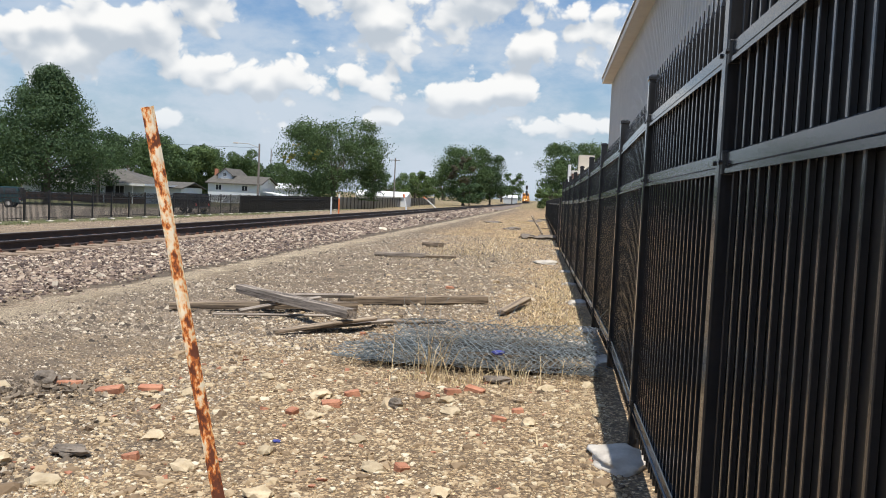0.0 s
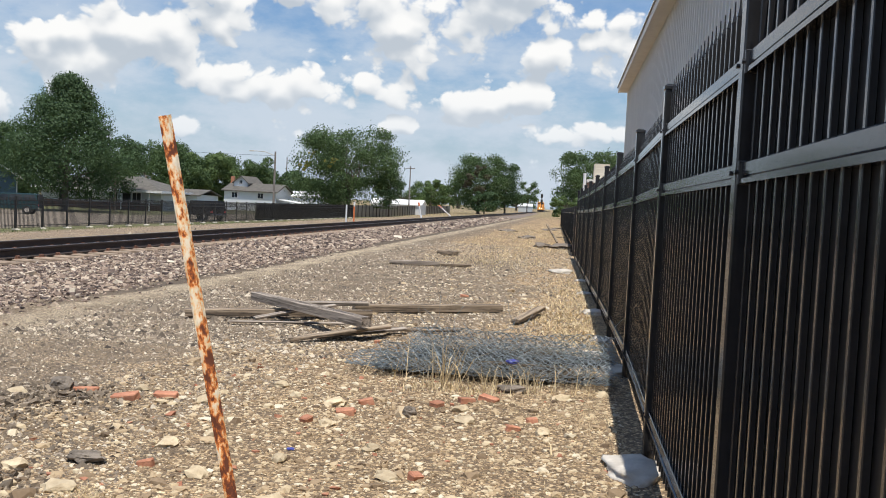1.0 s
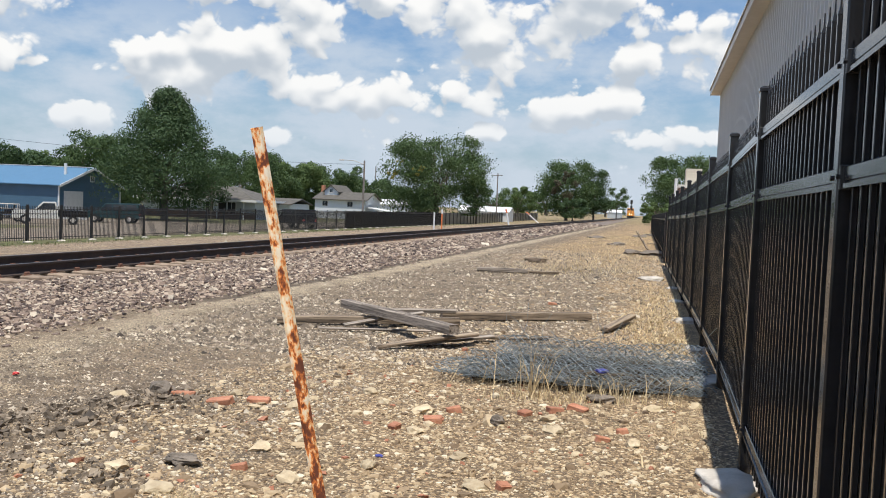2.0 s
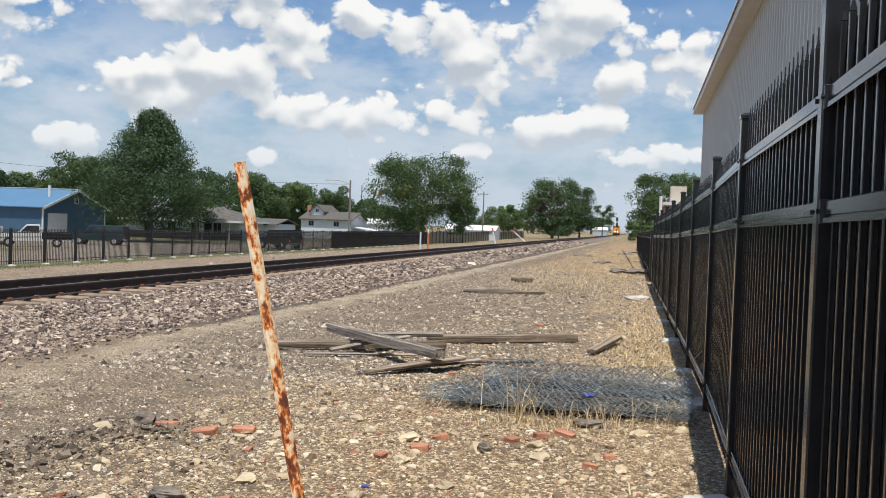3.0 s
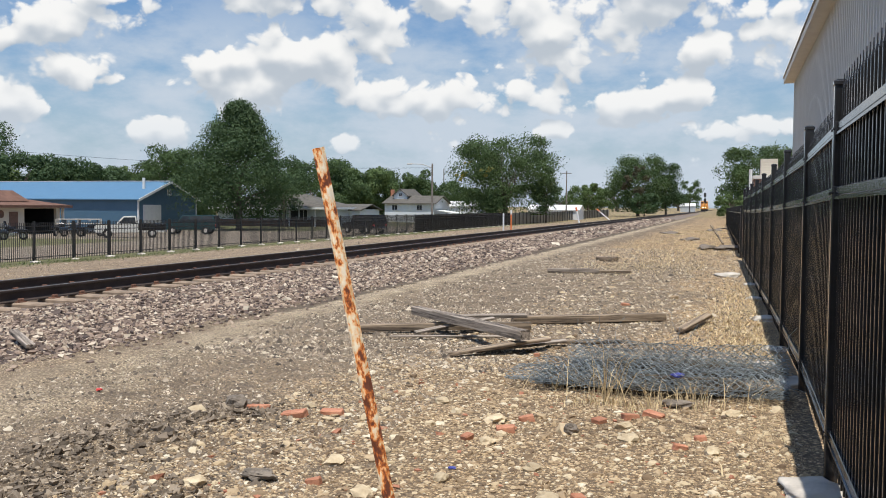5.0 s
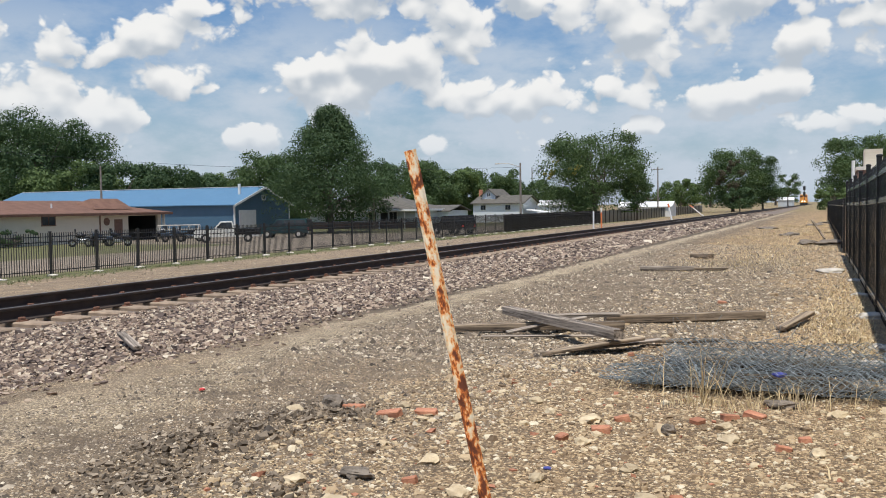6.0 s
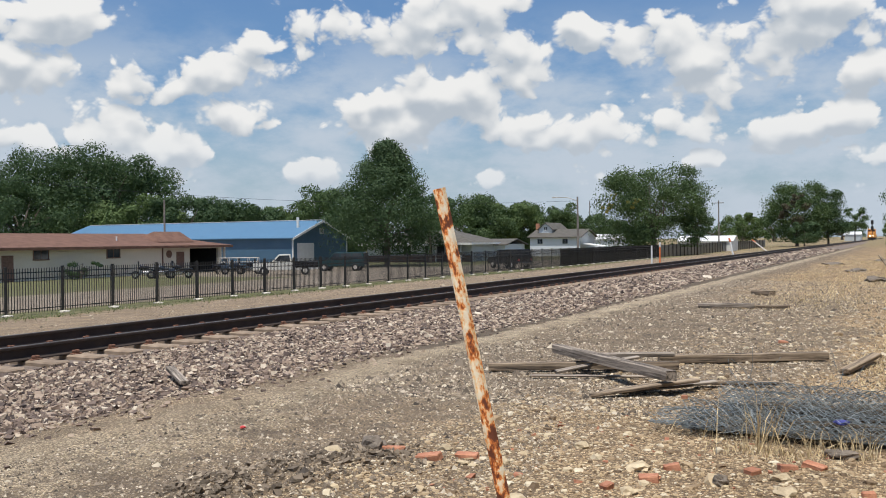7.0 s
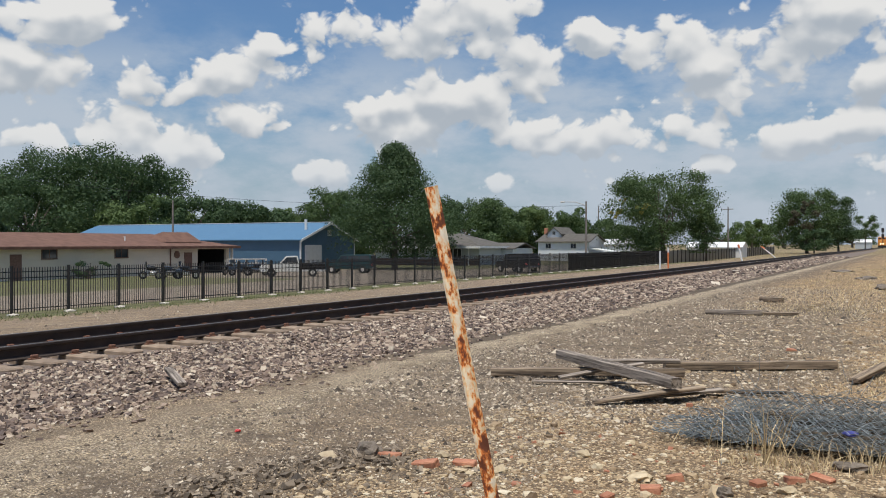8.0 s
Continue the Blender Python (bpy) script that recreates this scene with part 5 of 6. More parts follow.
def motorcycle(x, y, rz, mat):
    b = thing("motorcycle", (x, y, gz(x, y)), "parked touring motorcycle with chrome engine", "motorcycle", "motorcycles at the workshop", rz=rz)
    for wx_ in (-0.75, 0.8):
        t = part("tyre", moved(tube([(0, -0.07, 0), (0, -0.04, 0), (0, 0.04, 0), (0, 0.07, 0)], [0.27, 0.32, 0.32, 0.27], 16), pose(wx_, 0, 0.32)), "tyre", b)
        part("rim", moved(tube([(0, -0.075, 0), (0, 0.075, 0)], 0.18, 12), pose(wx_, 0, 0.32)), "chrome", t)
    part("engine", soft_box(-0.3, 0.3, -0.22, 0.22, 0.25, 0.6, 0.06), "chrome", b)
    tank = part("tank", lump(0.42, 0.2, 0.2, 3, 2, 0.05), mat, b)
    tank.location = (0.15, 0, 0.85)
    part("seat", soft_box(-0.8, -0.1, -0.16, 0.16, 0.68, 0.82, 0.05), "tyre", b)
    part("fork", tube([(0.8, 0.12, 0.35), (0.5, 0.12, 1.05)], 0.035, 6), "chrome", b)
    part("handlebar", tube([(0.35, -0.42, 1.1), (0.5, 0, 1.05), (0.35, 0.42, 1.1)], 0.025, 6), "chrome", b)
    part("windshield", box(0.55, 0.57, -0.25, 0.25, 1.0, 1.4), "glass", b)
    part("pannier", soft_box(-1.0, -0.5, -0.4, -0.18, 0.5, 0.8, 0.05), mat, b)
    part("pannier", soft_box(-1.0, -0.5, 0.18, 0.4, 0.5, 0.8, 0.05), mat, b)


for x, y, rz, mat in ((-54.0, 61.8, 100, "car_black"), (-51.9, 60.9, 60, "car_blue"), (-50.4, 61.2, 50, "car_black"), (-53.0, 51.8, 215, "car_black"), (-51.7, 52.2, 225, "car_blue"), (-50.6, 53.0, 205, "car_black")):
    motorcycle(x, y, rz, mat)


# ---- poles, markers, train ----
def pole(dx, dy, s, top, label, r=0.14, arm=None, drums=0, lamp=None):
    x, y = along(dx, dy, s)
    z0 = gz(x, y)
    p = thing("utility_pole", (x, y, z0), label, "pole", "poles beyond the track")
    h = top - z0
    part("shaft", tube([(0, 0, -0.3), (0, 0, h * 0.5), (0, 0, h)], [r, r * 0.9, r * 0.7], 10), "pole", p)
    if arm:
        part("crossarm", box(-arm, arm, -0.06, 0.06, h - 0.5, h - 0.38), "pole", p)
        for k in (-0.9, -0.4, 0.4, 0.9):
            part("insulator", tube([(arm * k, 0, h - 0.38), (arm * k, 0, h - 0.22)], 0.04, 6), "white", p)
    for k in range(drums):
        part("transformer", tube([(0.4 * (-1) ** k, -0.1, h - 2.3), (0.4 * (-1) ** k, -0.1, h - 1.3)], 0.24, 12), "concrete", p, "grey transformer drum")
    if lamp:
        arm_ob = part("lamp_arm", tube([(0, 0, h - 0.5), (-lamp * 0.5, 0, h - 0.05), (-lamp, -0.05, h)], 0.04, 6), "concrete", p)
        part("lamp_head", soft_box(-lamp - 0.5, -lamp + 0.1, -0.14, 0.12, h - 0.08, h + 0.06, 0.03), "concrete", arm_ob)


pole(-0.322, 0.945, 110, 6.8, "grey wooden pole with street lamp arm", 0.15, None, 0, 2.8)
pole(-0.31, 0.952, 190, 9.6, "thin far wooden pole", 0.15)
pole(-0.7076, 0.7066, 96, 6.1, "short wooden pole behind the workshop", 0.12)
pole(-0.843, 0.537, 110, 10.2, "wooden pole with crossarm and transformers", 0.17, 1.2, 2)
pole(-0.848, 0.53, 108, 10.4, "tall bare grey wooden pole", 0.14)
pole(-0.176, 0.985, 165, 8.2, "wooden pole beside the conifer", 0.14, 0.9)
pole(-0.176, 0.985, 175, 8.0, "thin wooden pole beside the conifer", 0.12)
# overhead wires between two poles
a, b_ = Vector((*along(-0.843, 0.537, 110), 9.6)), Vector((*along(-0.322, 0.945, 110), 6.3))
wire_pts = [tuple(a.lerp(b_, k / 16) - Vector((0, 0, 6.0 * (k / 16) * (1 - k / 16)))) for k in range(17)]
single("overhead_wire", tube(wire_pts, 0.018, 4), "far_black", "thin black overhead wire", "wire")


def stake(x, y, z0, dx, dz, r, mat, label, tip=None):
    s = thing("marker_post", (x, y, z0), label, "marker post", "posts along the track")
    part("shaft", tube([(0, 0, -0.3), (dx, 0, dz)], r, 8), mat, s)
    if tip:
        part("band", tube([(dx * 0.8, 0, dz * 0.8), (dx * 1.01, 0, dz * 1.01)], r * 1.08, 8), tip, s)


stake(-14, 58, gz(-14, 58), 0.0, 1.35, 0.055, "white", "short weathered white marker post")
stake(-14, 60.2, gz(-14, 60.2), 0.0, 1.55, 0.055, "orange", "slim orange marker post", "white")
stake(-14, 90, gz(-14, 90), -0.45, 1.75, 0.09, "white", "leaning white pipe with orange tip", "orange")
stake(-14, 117, gz(-14, 117), -2.2, 1.5, 0.07, "white", "strongly leaning white pipe with orange tip", "orange")
bol = thing("bollard", (-14.4, 10.5, gz(-14.4, 10.5)), "yellow plastic sleeved bollard beside the track", "bollard")
part("sleeve", tube([(0, 0, -0.1), (0, 0, 1.24), (0, 0, 1.29), (0, 0, 1.31)], [0.105, 0.105, 0.09, 0.05], 24), "yellow", bol, shade=False)

loco = thing("locomotive", (TRACK_X, 405, 0.1), "amber freight locomotive with lit headlights", "locomotive")
part("body", join(soft_box(-1.5, 1.5, 0, 20, 0.9, 2.4, 0.1), soft_box(-1.5, 1.5, 2.0, 5.5, 2.3, 4.5, 0.2), soft_box(-1.0, 1.0, 0.1, 2.2, 2.3, 3.1, 0.15), soft_box(-1.1, 1.1, 5.5, 20, 2.3, 4.3, 0.1)), "train", loco)
part("underframe", join(soft_box(-1.4, 1.4, 0.2, 19.8, 0.1, 0.95, 0.05), soft_box(-1.45, 1.45, -0.3, 0.05, 0.1, 0.7, 0.05)), "dark", loco)
for sx in (-0.85, 0.85):
    part("windscreen", box(sx - 0.5, sx + 0.5, 1.96, 2.0, 3.45, 4.05), "glass", loco)
    part("headlight", tube([(sx * 0.55, -0.03, 1.6), (sx * 0.55, 0.02, 1.6)], 0.22, 12), "lamp", loco)
part("headlight", tube([(0, 1.93, 4.25), (0, 2.0, 4.25)], 0.22, 12), "lamp", loco)
sig = thing("railway_signal", (-8.3, 330, 0), "dark railway signal mast with two heads", "signal")
part("mast", tube([(0, 0, -0.2), (0, 0, 6.6)], 0.11, 8), "dark", sig)
for z in (4.2, 6.2):
    part("signal_head", join(soft_box(-0.4, 0.4, -0.25, 0.1, z - 0.75, z + 0.75, 0.1)), "dark", sig)

# ---- the rusted sign post ----
rp = thing("rusted_post", (-0.63, 3.35, gz(-0.63, 3.35)), "leaning steel channel post, rust through cream paint", "post")
th = 0.007
prof = [(-0.042, 0.012), (-0.024, 0.012), (-0.014, -0.02), (0.014, -0.02), (0.024, 0.012), (0.042, 0.012), (0.042, 0.012 + th), (0.018, 0.012 + th), (0.010, -0.02 + th), (-0.010, -0.02 + th), (-0.018, 0.012 + th), (-0.042, 0.012 + th)]
n = len(prof)
V, F = [], []
LEN, STEPS = 1.83, 60
prof = [(x * 0.76, y * 0.76) for x, y in prof]
for k in range(STEPS + 1):
    z = -0.25 + (LEN + 0.25) * k / STEPS
    j = 0.004 if k == STEPS else 0.0008
    V += [(x + noise.noise(Vector((x * 60, z * 9, 1))) * j, y + noise.noise(Vector((y * 60, z * 9, 7))) * j, z + (noise.noise(Vector((x * 70, y * 70, 3))) * 0.012 if k == STEPS else 0)) for x, y in prof]
F = [(k * n + i, k * n + (i + 1) % n, (k + 1) * n + (i + 1) % n, (k + 1) * n + i) for k in range(STEPS) for i in range(n)] + [tuple(STEPS * n + i for i in range(n))]
ob = part("channel", (V, F), "post_rust", rp, "flaked cream paint over orange rust")
lean = Vector((-1.02 + 0.63, 0.0, 1.755))
ob.matrix_basis = Matrix.Rotation(math.atan2(lean.x, lean.z), 4, "Y") @ pose(0, 0, 0, 0, 0, 78)


# ---- timbers ----
def beam(a, b, w, h, mat, label, name="timber", seed=1, taper=0.0, group="timber pile"):
    a, b = Vector(a), Vector(b)
    d = b - a
    L = d.length
    rows = 14
    ring = [(-w / 2, -h / 2 + 0.008), (-w / 2 + 0.008, -h / 2), (w / 2 - 0.008, -h / 2), (w / 2, -h / 2 + 0.008), (w / 2, h / 2 - 0.008), (w / 2 - 0.008, h / 2), (-w / 2 + 0.008, h / 2), (-w / 2, h / 2 - 0.008)]
    V, F = [], []
    for k in range(rows + 1):
        u = k / rows
        s = 1 - taper * max(0, 0.25 - u) / 0.25
        for y, z in ring:
            p = Vector((u * L, y * s, z))
            j = noise.noise(p * 3 + Vector((seed * 9.0, 0, 0))) * 0.006
            end = noise.noise(Vector((seed * 5.0, y * 40, z * 40))) * 0.012 if k in (0, rows) else 0
            V.append((u * L + end, y * s + j, z + j * 0.7 + math.sin(u * 3.1) * 0.008 * (seed % 3 - 1)))
    m = len(ring)
    F = [(k * m + i, (k + 1) * m + i, (k + 1) * m + (i + 1) % m, k * m + (i + 1) % m) for k in range(rows) for i in range(m)] + [tuple(range(m)), tuple(rows * m + i for i in range(m))[::-1]]
    x = d.normalized()
    yv = Vector((0, 0, 1)).cross(x).normalized()
    zv = x.cross(yv)
    mtx = Matrix((x, yv, zv)).transposed().to_4x4()
    mtx.translation = a
    return single(name, (V, F), mat, label, "timber", group=group, m=mtx)


beam((-3.22, 10.62, 0.20), (-1.44, 9.06, 0.185), 0.13, 0.105, "wood", "thick square grey timber lying across the pile", seed=1)
beam((-3.78, 9.80, 0.05), (-1.75, 10.75, 0.055), 0.10, 0.09, "wood_brown", "long weathered brown timber on the ground", seed=2)
beam((-2.1, 11.25, 0.055), (-0.25, 12.35, 0.055), 0.12, 0.10, "wood_brown", "long weathered brown timber on the ground", seed=3)
beam((-2.75, 10.7, 0.13), (-1.9, 11.15, 0.13), 0.12, 0.05, "wood", "grey plank lying on the timbers", seed=4)
beam((-2.12, 8.55, 0.025), (-1.28, 9.45, 0.10), 0.13, 0.035, "wood_brown", "split weathered plank with a pointed end", seed=5, taper=0.7)
beam((-1.95, 8.95, 0.02), (-1.15, 9.75, 0.05), 0.12, 0.03, "wood", "grey plank under the square timber", seed=6)
beam((-3.15, 9.55, 0.02), (-1.9, 9.95, 0.025), 0.06, 0.025, "wood", "thin grey batten on the ground", seed=7)
beam((-2.95, 9.85, 0.03), (-2.15, 10.45, 0.17), 0.11, 0.03, "wood", "grey board leaning on the timbers", seed=8)
beam((-1.3, 9.75, 0.03), (-0.55, 9.98, 0.04), 0.07, 0.04, "wood_brown", "thin brown batten beside the wire rolls", seed=9)
beam((0.02, 11.2, 0.03), (0.32, 12.3, 0.10), 0.12, 0.05, "wood_brown", "short brown plank propped beside the dry grass", seed=10)
beam((-3.48, 20.5, 0.04), (-2.3, 20.65, 0.05), 0.16, 0.09, "wood", "dark grey timber lying in the gravel", seed=11, group="far timbers")
beam((-2.35, 20.7, 0.04), (-1.6, 20.9, 0.04), 0.12, 0.06, "wood_brown", "thin broken timber in the gravel", seed=12, group="far timbers")
beam((-3.04, 25.8, 0.05), (-2.48, 25.2, 0.06), 0.2, 0.12, "wood_brown", "short brown timber lying in the gravel", seed=13, group="far timbers")
beam((0.30, 39.0, 0.02), (-0.25, 41.5, 0.75), 0.07, 0.07, "wood_brown", "leaning weathered stake in dry grass", name="stake", seed=14, group="far timbers")
beam((0.2, 47, 0.03), (1.0, 47.2, 0.04), 0.12, 0.05, "wood_brown", "pale plank lying in dry grass", seed=15, group="far timbers")


# ---- chain-link rolls ----
def wire_roll(x0, x1, cy, r, turns, seed, squash=0.5, pitch=0.058):
    """Diamond mesh wound loosely into a flattened roll that lies along x."""
    g = np.random.default_rng(seed)
    n_along = int((x1 - x0) / pitch)
    length = turns * 2 * math.pi * r * 0.8
    n_round = int(length / (pitch * 0.9))
    P = np.zeros((n_along + 1, n_round + 1, 3))
    for i in range(n_along + 1):
        for j in range(n_round + 1):
            u = j / n_round
            a = u * turns * 2 * math.pi + 0.6
            rr = r * (0.38 + 0.62 * u)
            x = x0 + (x1 - x0) * (i + 0.5 * (j % 2)) / n_along
            w = noise.noise(Vector((x * 1.3, a * 0.6, seed))) * 0.07 + noise.noise(Vector((x * 4, a * 1.5, seed + 5))) * 0.03
            sag = 1 + 0.16 * noise.noise(Vector((x * 0.9, seed * 2.0, 0)))
            yy = cy + (rr + w) * math.cos(a) * 1.25
            zz = 0.02 + (rr + w) * sag * squash * (0.95 + math.sin(a)) * 0.95
            P[i, j] = (x + g.normal(0, 0.006), yy + g.normal(0, 0.006), max(0.012, zz + g.normal(0, 0.006)))
    segs = []
    for j in range(n_round):
        for i in range(n_along):
            k = i + 1 if j % 2 else i
            if k <= n_along:
                segs.append((P[i, j], P[k, j + 1]))
            k2 = i if j % 2 else i - 1
            if k2 >= 0:
                segs.append((P[i, j], P[k2, j + 1]))
    return np.array(segs)


def wires(segs, r):
    a, b = segs[:, 0], segs[:, 1]
    d = b - a
    d /= np.maximum(np.linalg.norm(d, axis=1), 1e-6)[:, None]
    up = np.tile(np.array((0.13, 0.21, 0.97)), (len(d), 1))
    s = np.cross(d, up)
    s /= np.maximum(np.linalg.norm(s, axis=1), 1e-6)[:, None]
    t = np.cross(d, s)
    V = np.stack([a + s * r, a - s * r * 0.5 + t * r * 0.87, a - s * r * 0.5 - t * r * 0.87, b + s * r, b - s * r * 0.5 + t * r * 0.87, b - s * r * 0.5 - t * r * 0.87], 1).reshape(-1, 3)
    q = np.array([(0, 1, 4, 3), (1, 2, 5, 4), (2, 0, 3, 5)])
    return V, (np.arange(len(a))[:, None, None] * 6 + q[None]).reshape(-1, 4)


def loose_ends(x0, x1, cy, count, seed):
    """Sprung wire ends that curl out of a roll."""
    g = np.random.default_rng(seed)
    segs = []
    for _ in range(count):
        p = np.array((g.uniform(x0, x1), cy + g.normal(0, 0.22), g.uniform(0.03, 0.22)))
        d = g.normal(0, 1, 3) * np.array((1, 0.7, 0.5))
        for _ in range(7):
            d = d / np.linalg.norm(d) + g.normal(0, 0.28, 3)
            q = p + d / np.linalg.norm(d) * 0.06
            q[2] = max(q[2], 0.01)
            segs.append((p, q))
            p = q
    return np.array(segs)


for x0, x1, cy, r, turns, seed in ((-1.0, 1.05, 7.55, 0.26, 2.3, 2), (-0.85, 1.10, 8.5, 0.29, 2.5, 4)):
    roll = thing("chain_link_roll", ((x0 + x1) / 2, cy, 0), "flattened roll of galvanised chain-link mesh on the ground", "wire mesh", "rolls of wire mesh")
    at = np.array(((x0 + x1) / 2, cy, 0))
    for name, segs, thick in (("woven_mesh", wire_roll(x0, x1, cy, r, turns, seed, 0.46, 0.068), 0.0027), ("loose_wire", loose_ends(x0, x1, cy, 46, seed), 0.0024)):
        V, F = wires(segs - at, thick)
        ob = stuff_mesh(name, V, F, "wire", "", "")
        ob.parent = roll
        tagged(ob, kind="stuff" if name == "loose_wire" else "")
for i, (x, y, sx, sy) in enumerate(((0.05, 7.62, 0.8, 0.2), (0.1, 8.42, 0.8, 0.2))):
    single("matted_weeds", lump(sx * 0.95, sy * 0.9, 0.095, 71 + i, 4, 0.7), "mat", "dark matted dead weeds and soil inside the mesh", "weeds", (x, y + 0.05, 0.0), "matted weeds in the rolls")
segs = wire_roll(-1.25, 0.3, 7.9, 0.5, 0.62, 8, 0.14)
V, F = wires(segs, 0.003)
tagged(stuff_mesh("chain_link_sheet", V, F, "wire", "", ""), "loose crumpled end of chain-link mesh", "wire mesh", "rolls of wire mesh")


# ---- bricks and larger stones ----
def broken_brick(seed, l, w, h):
    b = bmesh.new()
    V, F = soft_box(-l / 2, l / 2, -w / 2, w / 2, -h / 2, h / 2, 0.007)
    vs = [b.verts.new(Vector(p) * (1 + 0.22 * noise.noise(Vector(p) * 26 + Vector((seed, 0, 0))))) for p in V]
    for f in F:
        b.faces.new([vs[i] for i in f])
    return b


BRICKS = [(-0.79, 6.25, 0.11, 0.09, 25), (-0.87, 5.93, 0.13, 0.095, 8), (-0.29, 6.38, 0.10, 0.08, 60), (-0.09, 6.58, 0.12, 0.09, 30), (0.07, 6.68, 0.15, 0.09, -20), (-2.40, 5.74, 0.19, 0.09, 4),
          (-2.74, 5.82, 0.17, 0.09, -6), (-2.17, 5.90, 0.16, 0.09, 12), (-0.15, 4.62, 0.07, 0.06, 40), (0.30, 5.82, 0.09, 0.07, 15), (-1.05, 5.6, 0.08, 0.06, 70), (0.42, 6.1, 0.08, 0.05, 20), (0.28, 4.0, 0.2, 0.07, 5),
          (-0.98, 14.2, 0.12, 0.08, 30), (-1.6, 4.45, 0.08, 0.05, 10), (-1.3, 9.0, 0.06, 0.05, 0)]
for i, (x, y, l, w, rz) in enumerate(BRICKS):
    single("brick_fragment", broken_brick(i * 3.3, l, w, 0.062), "brick", "broken red brick half sunk in the rubble", "brick", m=pose(x, y, gz(x, y) + 0.004, (i * 7) % 19 - 9, (i * 5) % 23 - 11, rz), group="loose bricks")
STONES = [(-1.0, 6.15, 0.15, 0.11), (-0.03, 5.98, 0.13, 0.09), (-1.81, 3.98, 0.13, 0.11), (-1.27, 4.37, 0.11, 0.07), (0.50, 5.8, 0.08, 0.07), (-0.1, 6.3, 0.12, 0.06), (-1.66, 4.85, 0.12, 0.07), (-0.3, 4.6, 0.11, 0.06),
          (-0.75, 4.05, 0.12, 0.07), (-0.9, 5.55, 0.1, 0.06), (0.45, 3.95, 0.13, 0.09), (0.6, 3.8, 0.11, 0.09), (-1.5, 5.15, 0.11, 0.06), (-1.9, 5.9, 0.09, 0.05), (0.1, 4.3, 0.09, 0.06), (-0.5, 5.1, 0.09, 0.06), (0.62, 6.95, 0.14, 0.05),
          (-1.55, 6.6, 0.1, 0.07), (-3.05, 5.5, 0.14, 0.07), (-2.45, 6.1, 0.08, 0.05), (-1.15, 3.75, 0.1, 0.07), (-0.55, 3.7, 0.1, 0.06), (0.2, 3.55, 0.12, 0.08), (-2.2, 4.2, 0.1, 0.08), (-0.95, 4.75, 0.08, 0.05)]
for i, (x, y, a, b_) in enumerate(STONES):
    single("flat_stone", lump(a * 0.62, b_ * 0.85, 0.03, i + 2, 2, 0.5), "pale_stone", "flat pale limestone piece in the rubble", "stone", m=pose(x, y, gz(x, y) + 0.012, 0, (i * 5) % 15 - 7, (i * 47) % 180), group="flat stones", shade=False)
slab = lump(0.11, 0.06, 0.03, 31, 3, 0.45)
single("asphalt_lump", slab, "asphalt", "broken slab of dark asphalt with pale dust", "rubble", (-1.93, 4.42, gz(-1.93, 4.42) + 0.03))
single("asphalt_lump", lump(0.05, 0.04, 0.04, 33, 3, 0.4), "asphalt", "dark weathered lump in the rubble", "rubble", (-0.42, 5.98, gz(-0.42, 5.98) + 0.03))
single("asphalt_lump", lump(0.10, 0.07, 0.06, 35, 3, 0.4), "asphalt", "dark weathered lump beside the bricks", "rubble", (-2.9, 5.8, gz(-2.9, 5.8) + 0.03))
single("asphalt_lump", lump(0.13, 0.06, 0.035, 37, 3, 0.35), "asphalt", "dark grey broken slab beside the wire mesh", "rubble", (0.22, 7.1, gz(0.22, 7.1) + 0.03))
single("plastic_scrap", lump(0.03, 0.025, 0.012, 41, 2, 0.4), "red", "small scrap of red plastic", "litter", (-4.35, 6.05, gz(-4.35, 6.05) + 0.02))
single("plastic_scrap", lump(0.06, 0.04, 0.02, 43, 2, 0.4), "blue_plastic", "small scrap of blue plastic", "litter", (0.2, 7.42, 0.17))
single("plastic_scrap", lump(0.03, 0.02, 0.01, 45, 1, 0.4), "blue_plastic", "small scrap of blue plastic", "litter", (-0.95, 4.95, gz(-0.95, 4.95) + 0.01))
single("old_ballast_board", soft_box(-0.45, 0.45, -0.05, 0.05, -0.02, 0.03, 0.006), "wood", "grey broken board lying on the ballast", "board", m=pose(-7.0, 8.0, 0.0, 0, 4, -35))
single("dirt_heap", lump(0.55, 0.7, 0.16, 51, 3, 0.5), "asphalt", "dark heap of earth and roots by the fence", "heap", (0.6, 34.0, 0.03))
single("dirt_heap", lump(0.35, 0.5, 0.14, 53, 3, 0.5), "asphalt", "dark heap of earth and roots in dry grass", "heap", (-0.25, 34.6, 0.03))
for i, (x, y, s) in enumerate(((-2.9, 55, 0.6), (-0.5, 62, 0.5), (-1.2, 44, 0.45), (0.1, 68, 0.5))):
    single("dirt_heap", lump(s, s * 1.6, 0.12, 60 + i, 3, 0.5), "asphalt", "low dark heap of earth in dry grass", "heap", (x, y, gz(x, y)), "heaps in the grass")

# ---- loose gravel and dry grass ----
g = np.random.default_rng(19)


def scatter(count, x0, x1, y0, y1, size, spread=0.4):
    x = g.uniform(x0, x1, count)
    y = y0 + (y1 - y0) * g.uniform(0, 1, count) ** 1.35
    s = size * g.lognormal(0, spread, count)
    return np.stack([x, y, ground_z(x, y) + s * 0.1], 1), s


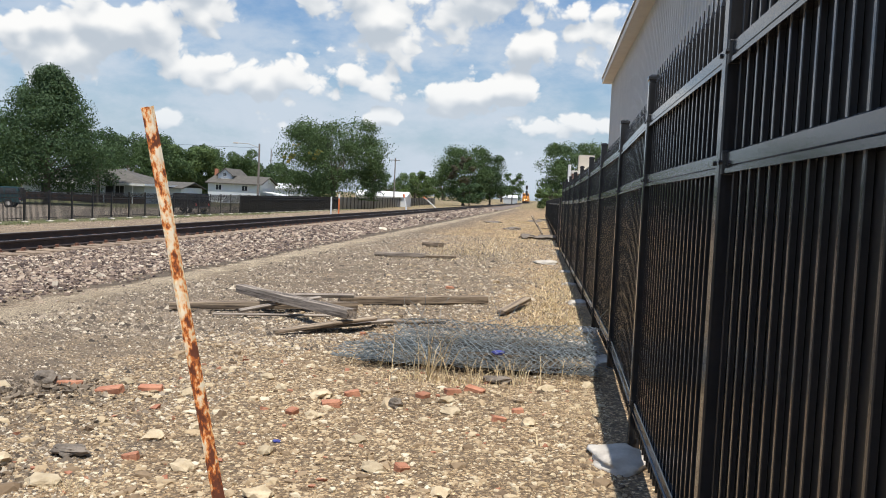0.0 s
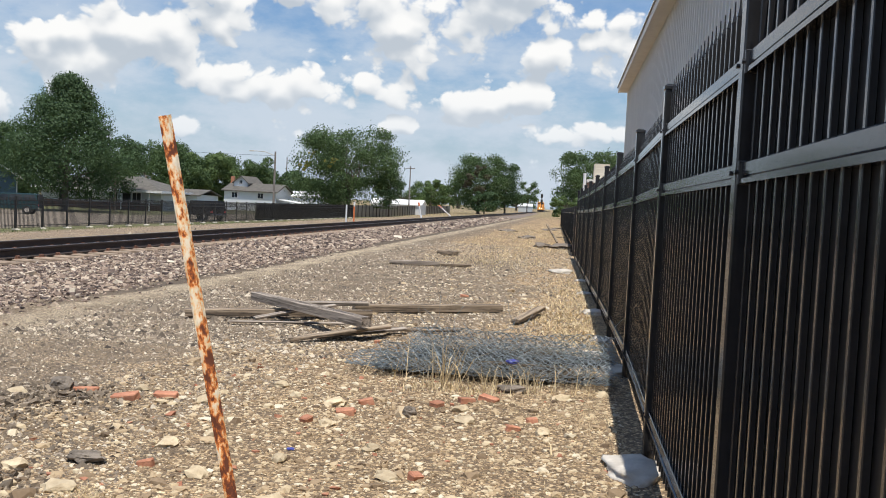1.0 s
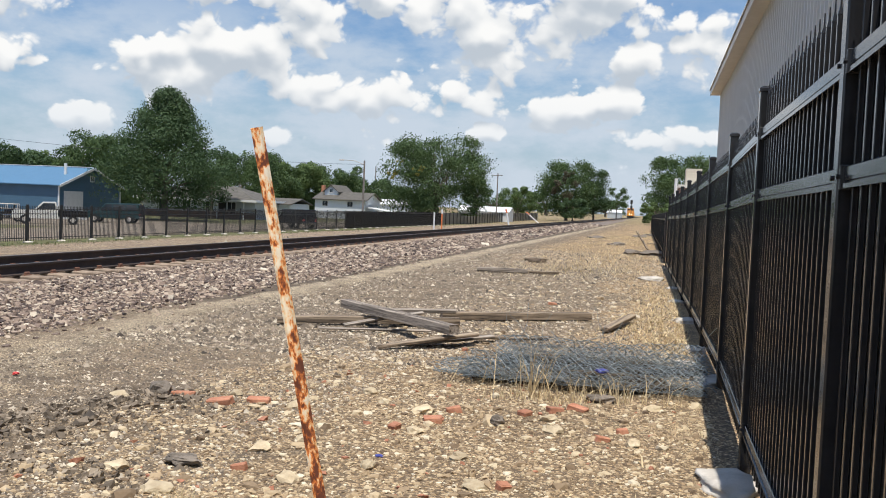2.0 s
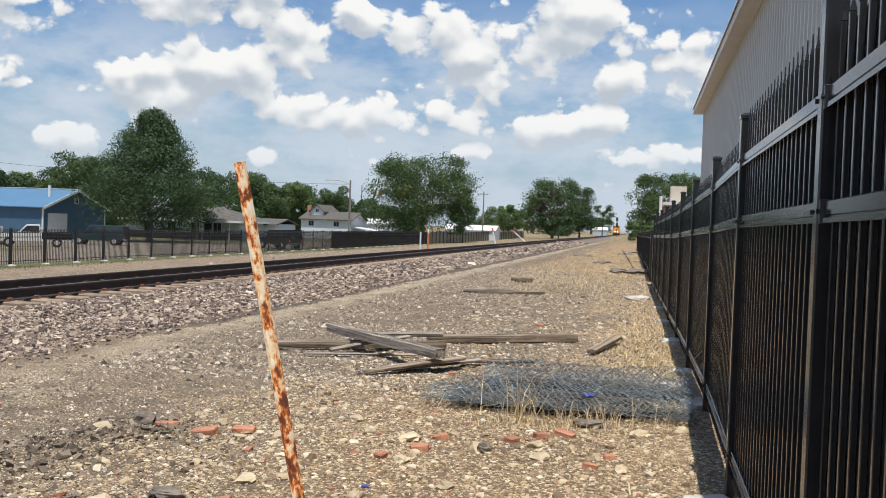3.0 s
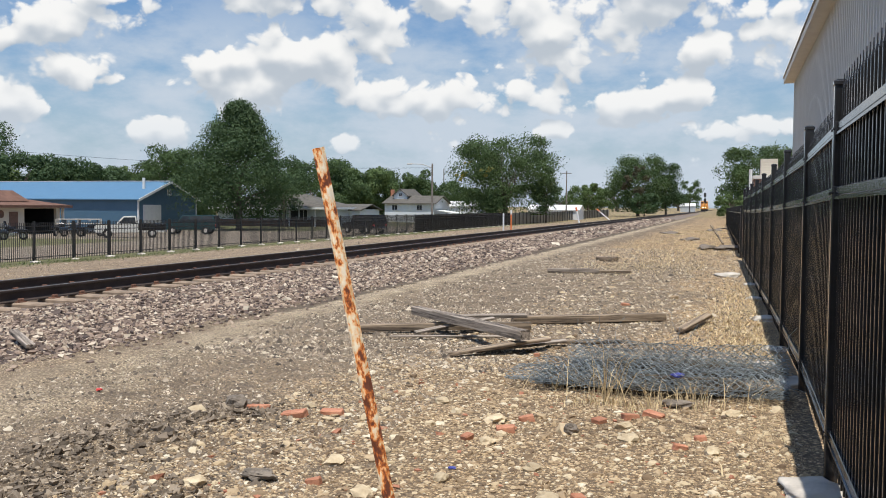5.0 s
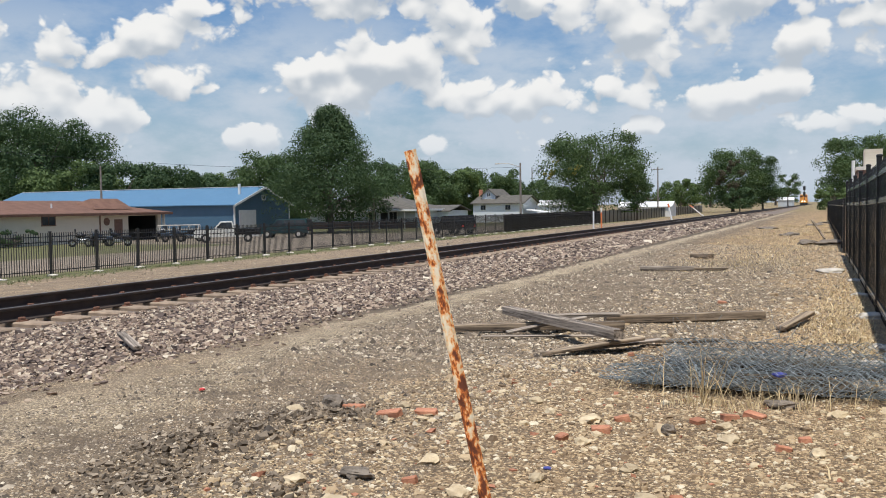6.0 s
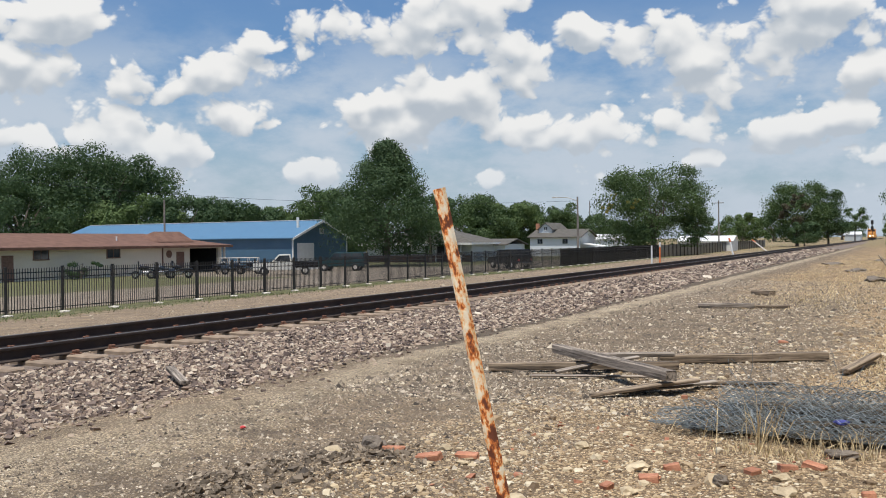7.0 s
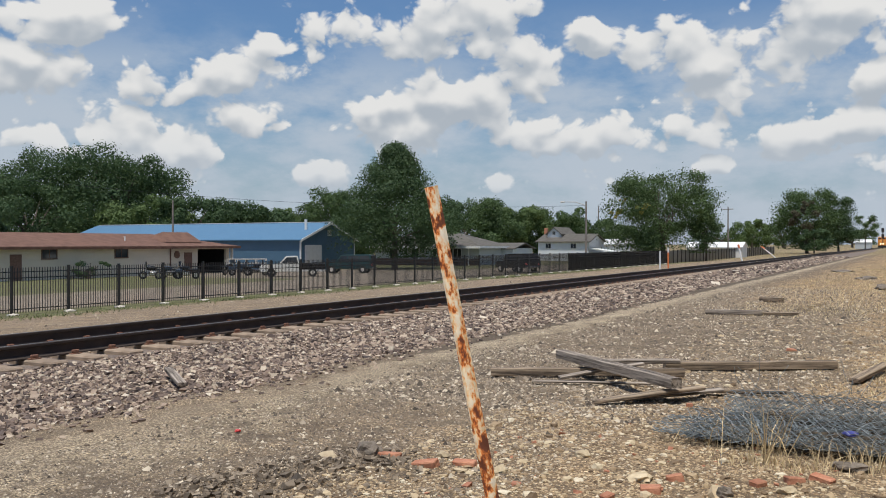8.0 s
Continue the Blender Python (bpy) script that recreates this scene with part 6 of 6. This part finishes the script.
p1, s1 = scatter(30000, -2.8, 1.05, 2.2, 8.5, 0.0075, 0.55)
p2, s2 = scatter(1500, -2.6, 1.0, 2.4, 8.0, 0.016, 0.45)
p3, s3 = scatter(2600, -2.5, 1.0, 8.5, 22, 0.014, 0.5)
V, F = pebbles(np.vstack([p1, p2, p3]), np.concatenate([s1, s2, s3]), 0.55, 0.3, 8)
stuff_mesh("rubble_stones", V, F, "rubble", "tan and cream limestone rubble scattered over the yard", "rubble")
p1, s1 = scatter(38000, -5.1, -1.6, 2.2, 13, 0.0075, 0.5)
p2, s2 = scatter(44000, -4.9, 0.9, 8, 34, 0.0125, 0.5)
p3, s3 = scatter(9000, -27.5, -14.5, 4, 75, 0.016, 0.5)
V, F = pebbles(np.vstack([p1, p2, p3]), np.concatenate([s1, s2, s3]), 0.75, 0.3, 9, 1)
stuff_mesh("grey_gravel", V, F, "gravel", "fine grey gravel over the yard", "gravel")
p1, s1 = scatter(170, -2.6, 0.9, 3.2, 8.0, 0.011, 0.5)
V, F = rocks(p1, s1, 0.6, 0.35, 12)
stuff_mesh("brick_crumbs", V, F, "brick", "crumbs of red brick among the rubble", "rubble")
c = [(-2.9, 5.3, 0.4, 0.6, 700), (-3.3, 4.5, 0.3, 0.5, 520), (-3.0, 3.9, 0.4, 0.35, 330), (-2.75, 5.75, 0.35, 0.2, 220), (-2.2, 4.0, 0.3, 0.2, 140)]
P = np.vstack([np.stack([g.normal(x, sx * 0.6, n), g.normal(y, sy * 0.6, n)], 1) for x, y, sx, sy, n in c])
s = np.minimum(0.009 * g.lognormal(0, 0.6, len(P)), 0.024)
V, F = rocks(np.hstack([P, (ground_z(P[:, 0], P[:, 1]) + s * 0.3)[:, None]]), s, 0.7, 0.45, 10)
stuff_mesh("clods", V, F, "clod", "dark dry clods scraped into a low ridge", "earth")


def blades(x, y, h, lean, width, seed):
    """Three-point grass blades."""
    g = np.random.default_rng(seed)
    n = len(x)
    z = ground_z(x, y) - 0.01
    a = g.uniform(0, 6.28, n)
    side = np.stack([np.cos(a), np.sin(a), np.zeros(n)], 1) * (width * g.uniform(0.6, 1.3, n))[:, None]
    b = g.uniform(0, 6.28, n)
    bend = np.stack([np.cos(b), np.sin(b), np.zeros(n)], 1) * (h * lean * g.uniform(0.2, 1.2, n))[:, None]
    root = np.stack([x, y, z], 1)
    up = np.zeros((n, 3))
    up[:, 2] = h
    mid = root + up * 0.55 + bend * 0.35
    tip = root + up * max(0.45, 1 - 0.25 * lean) + bend
    V = np.stack([root - side, root + side, mid + side * 0.7, mid - side * 0.7, tip], 1).reshape(-1, 3)
    k = np.arange(n)[:, None] * 5
    return V, np.vstack([np.hstack([k, k + 1, k + 2]), np.hstack([k, k + 2, k + 3]), np.hstack([k + 3, k + 2, k + 4])])


def grass(name, spots, mat, label, seed, width=0.0018):
    g = np.random.default_rng(seed)
    X, Y, H = [], [], []
    for x, y, sx, sy, n, h in spots:
        X.append(g.normal(x, sx, n)), Y.append(g.normal(y, sy, n)), H.append(h * g.uniform(0.35, 1.15, n))
    X, Y, H = np.concatenate(X), np.concatenate(Y), np.concatenate(H)
    keep = X < 1.05
    V, F = blades(X[keep], Y[keep], H[keep], 0.75 if H.max() > 0.3 else 1.6, width, seed)
    stuff_mesh(name, V, F, mat, label, "grass")


grass("dry_weed", [(-0.32, 7.05, 0.05, 0.04, 34, 0.68), (-0.42, 7.05, 0.10, 0.06, 22, 0.45), (0.05, 7.1, 0.3, 0.06, 110, 0.25), (0.3, 7.2, 0.3, 0.06, 60, 0.3), (-0.8, 7.5, 0.2, 0.2, 40, 0.3), (-0.3, 6.95, 0.25, 0.09, 240, 0.09)], "straw", "tall dry weed stalks in the wire mesh", 3, 0.0032)
spots = [(0.85, 6.6, 0.12, 0.8, 900, 0.06), (0.4, 5.2, 0.5, 0.8, 1500, 0.035), (0.5, 6.4, 0.35, 0.35, 900, 0.04), (-1.65, 3.9, 0.1, 0.06, 160, 0.07), (0.3, 4.2, 0.4, 0.5, 700, 0.035)]
grass("trampled_grass", spots, "straw", "short trampled dry grass beside the fence", 14, 0.0016)
spots = [(0.9, 10, 0.2, 1.0, 900, 0.10), (0.6, 11.5, 0.3, 1.2, 1300, 0.09), (0.75, 15, 0.25, 2.5, 1400, 0.11)]
spots += [(float(g.uniform(-3.2, 0.7)), float(22 + 55 * g.uniform(0, 1) ** 1.2), 0.5, 1.4, 130, 0.12) for _ in range(95)]
grass("dry_grass", spots, "straw", "short dry straw-coloured grass", 4, 0.006)
spots = [(float(-26.6 + g.normal(0, 0.7)), float(g.uniform(10, 90)), 0.7, 1.0, 45, 0.16) for _ in range(85)]
grass("weedy_grass", spots, "weed", "patchy green weeds along the far fence", 6, 0.014)
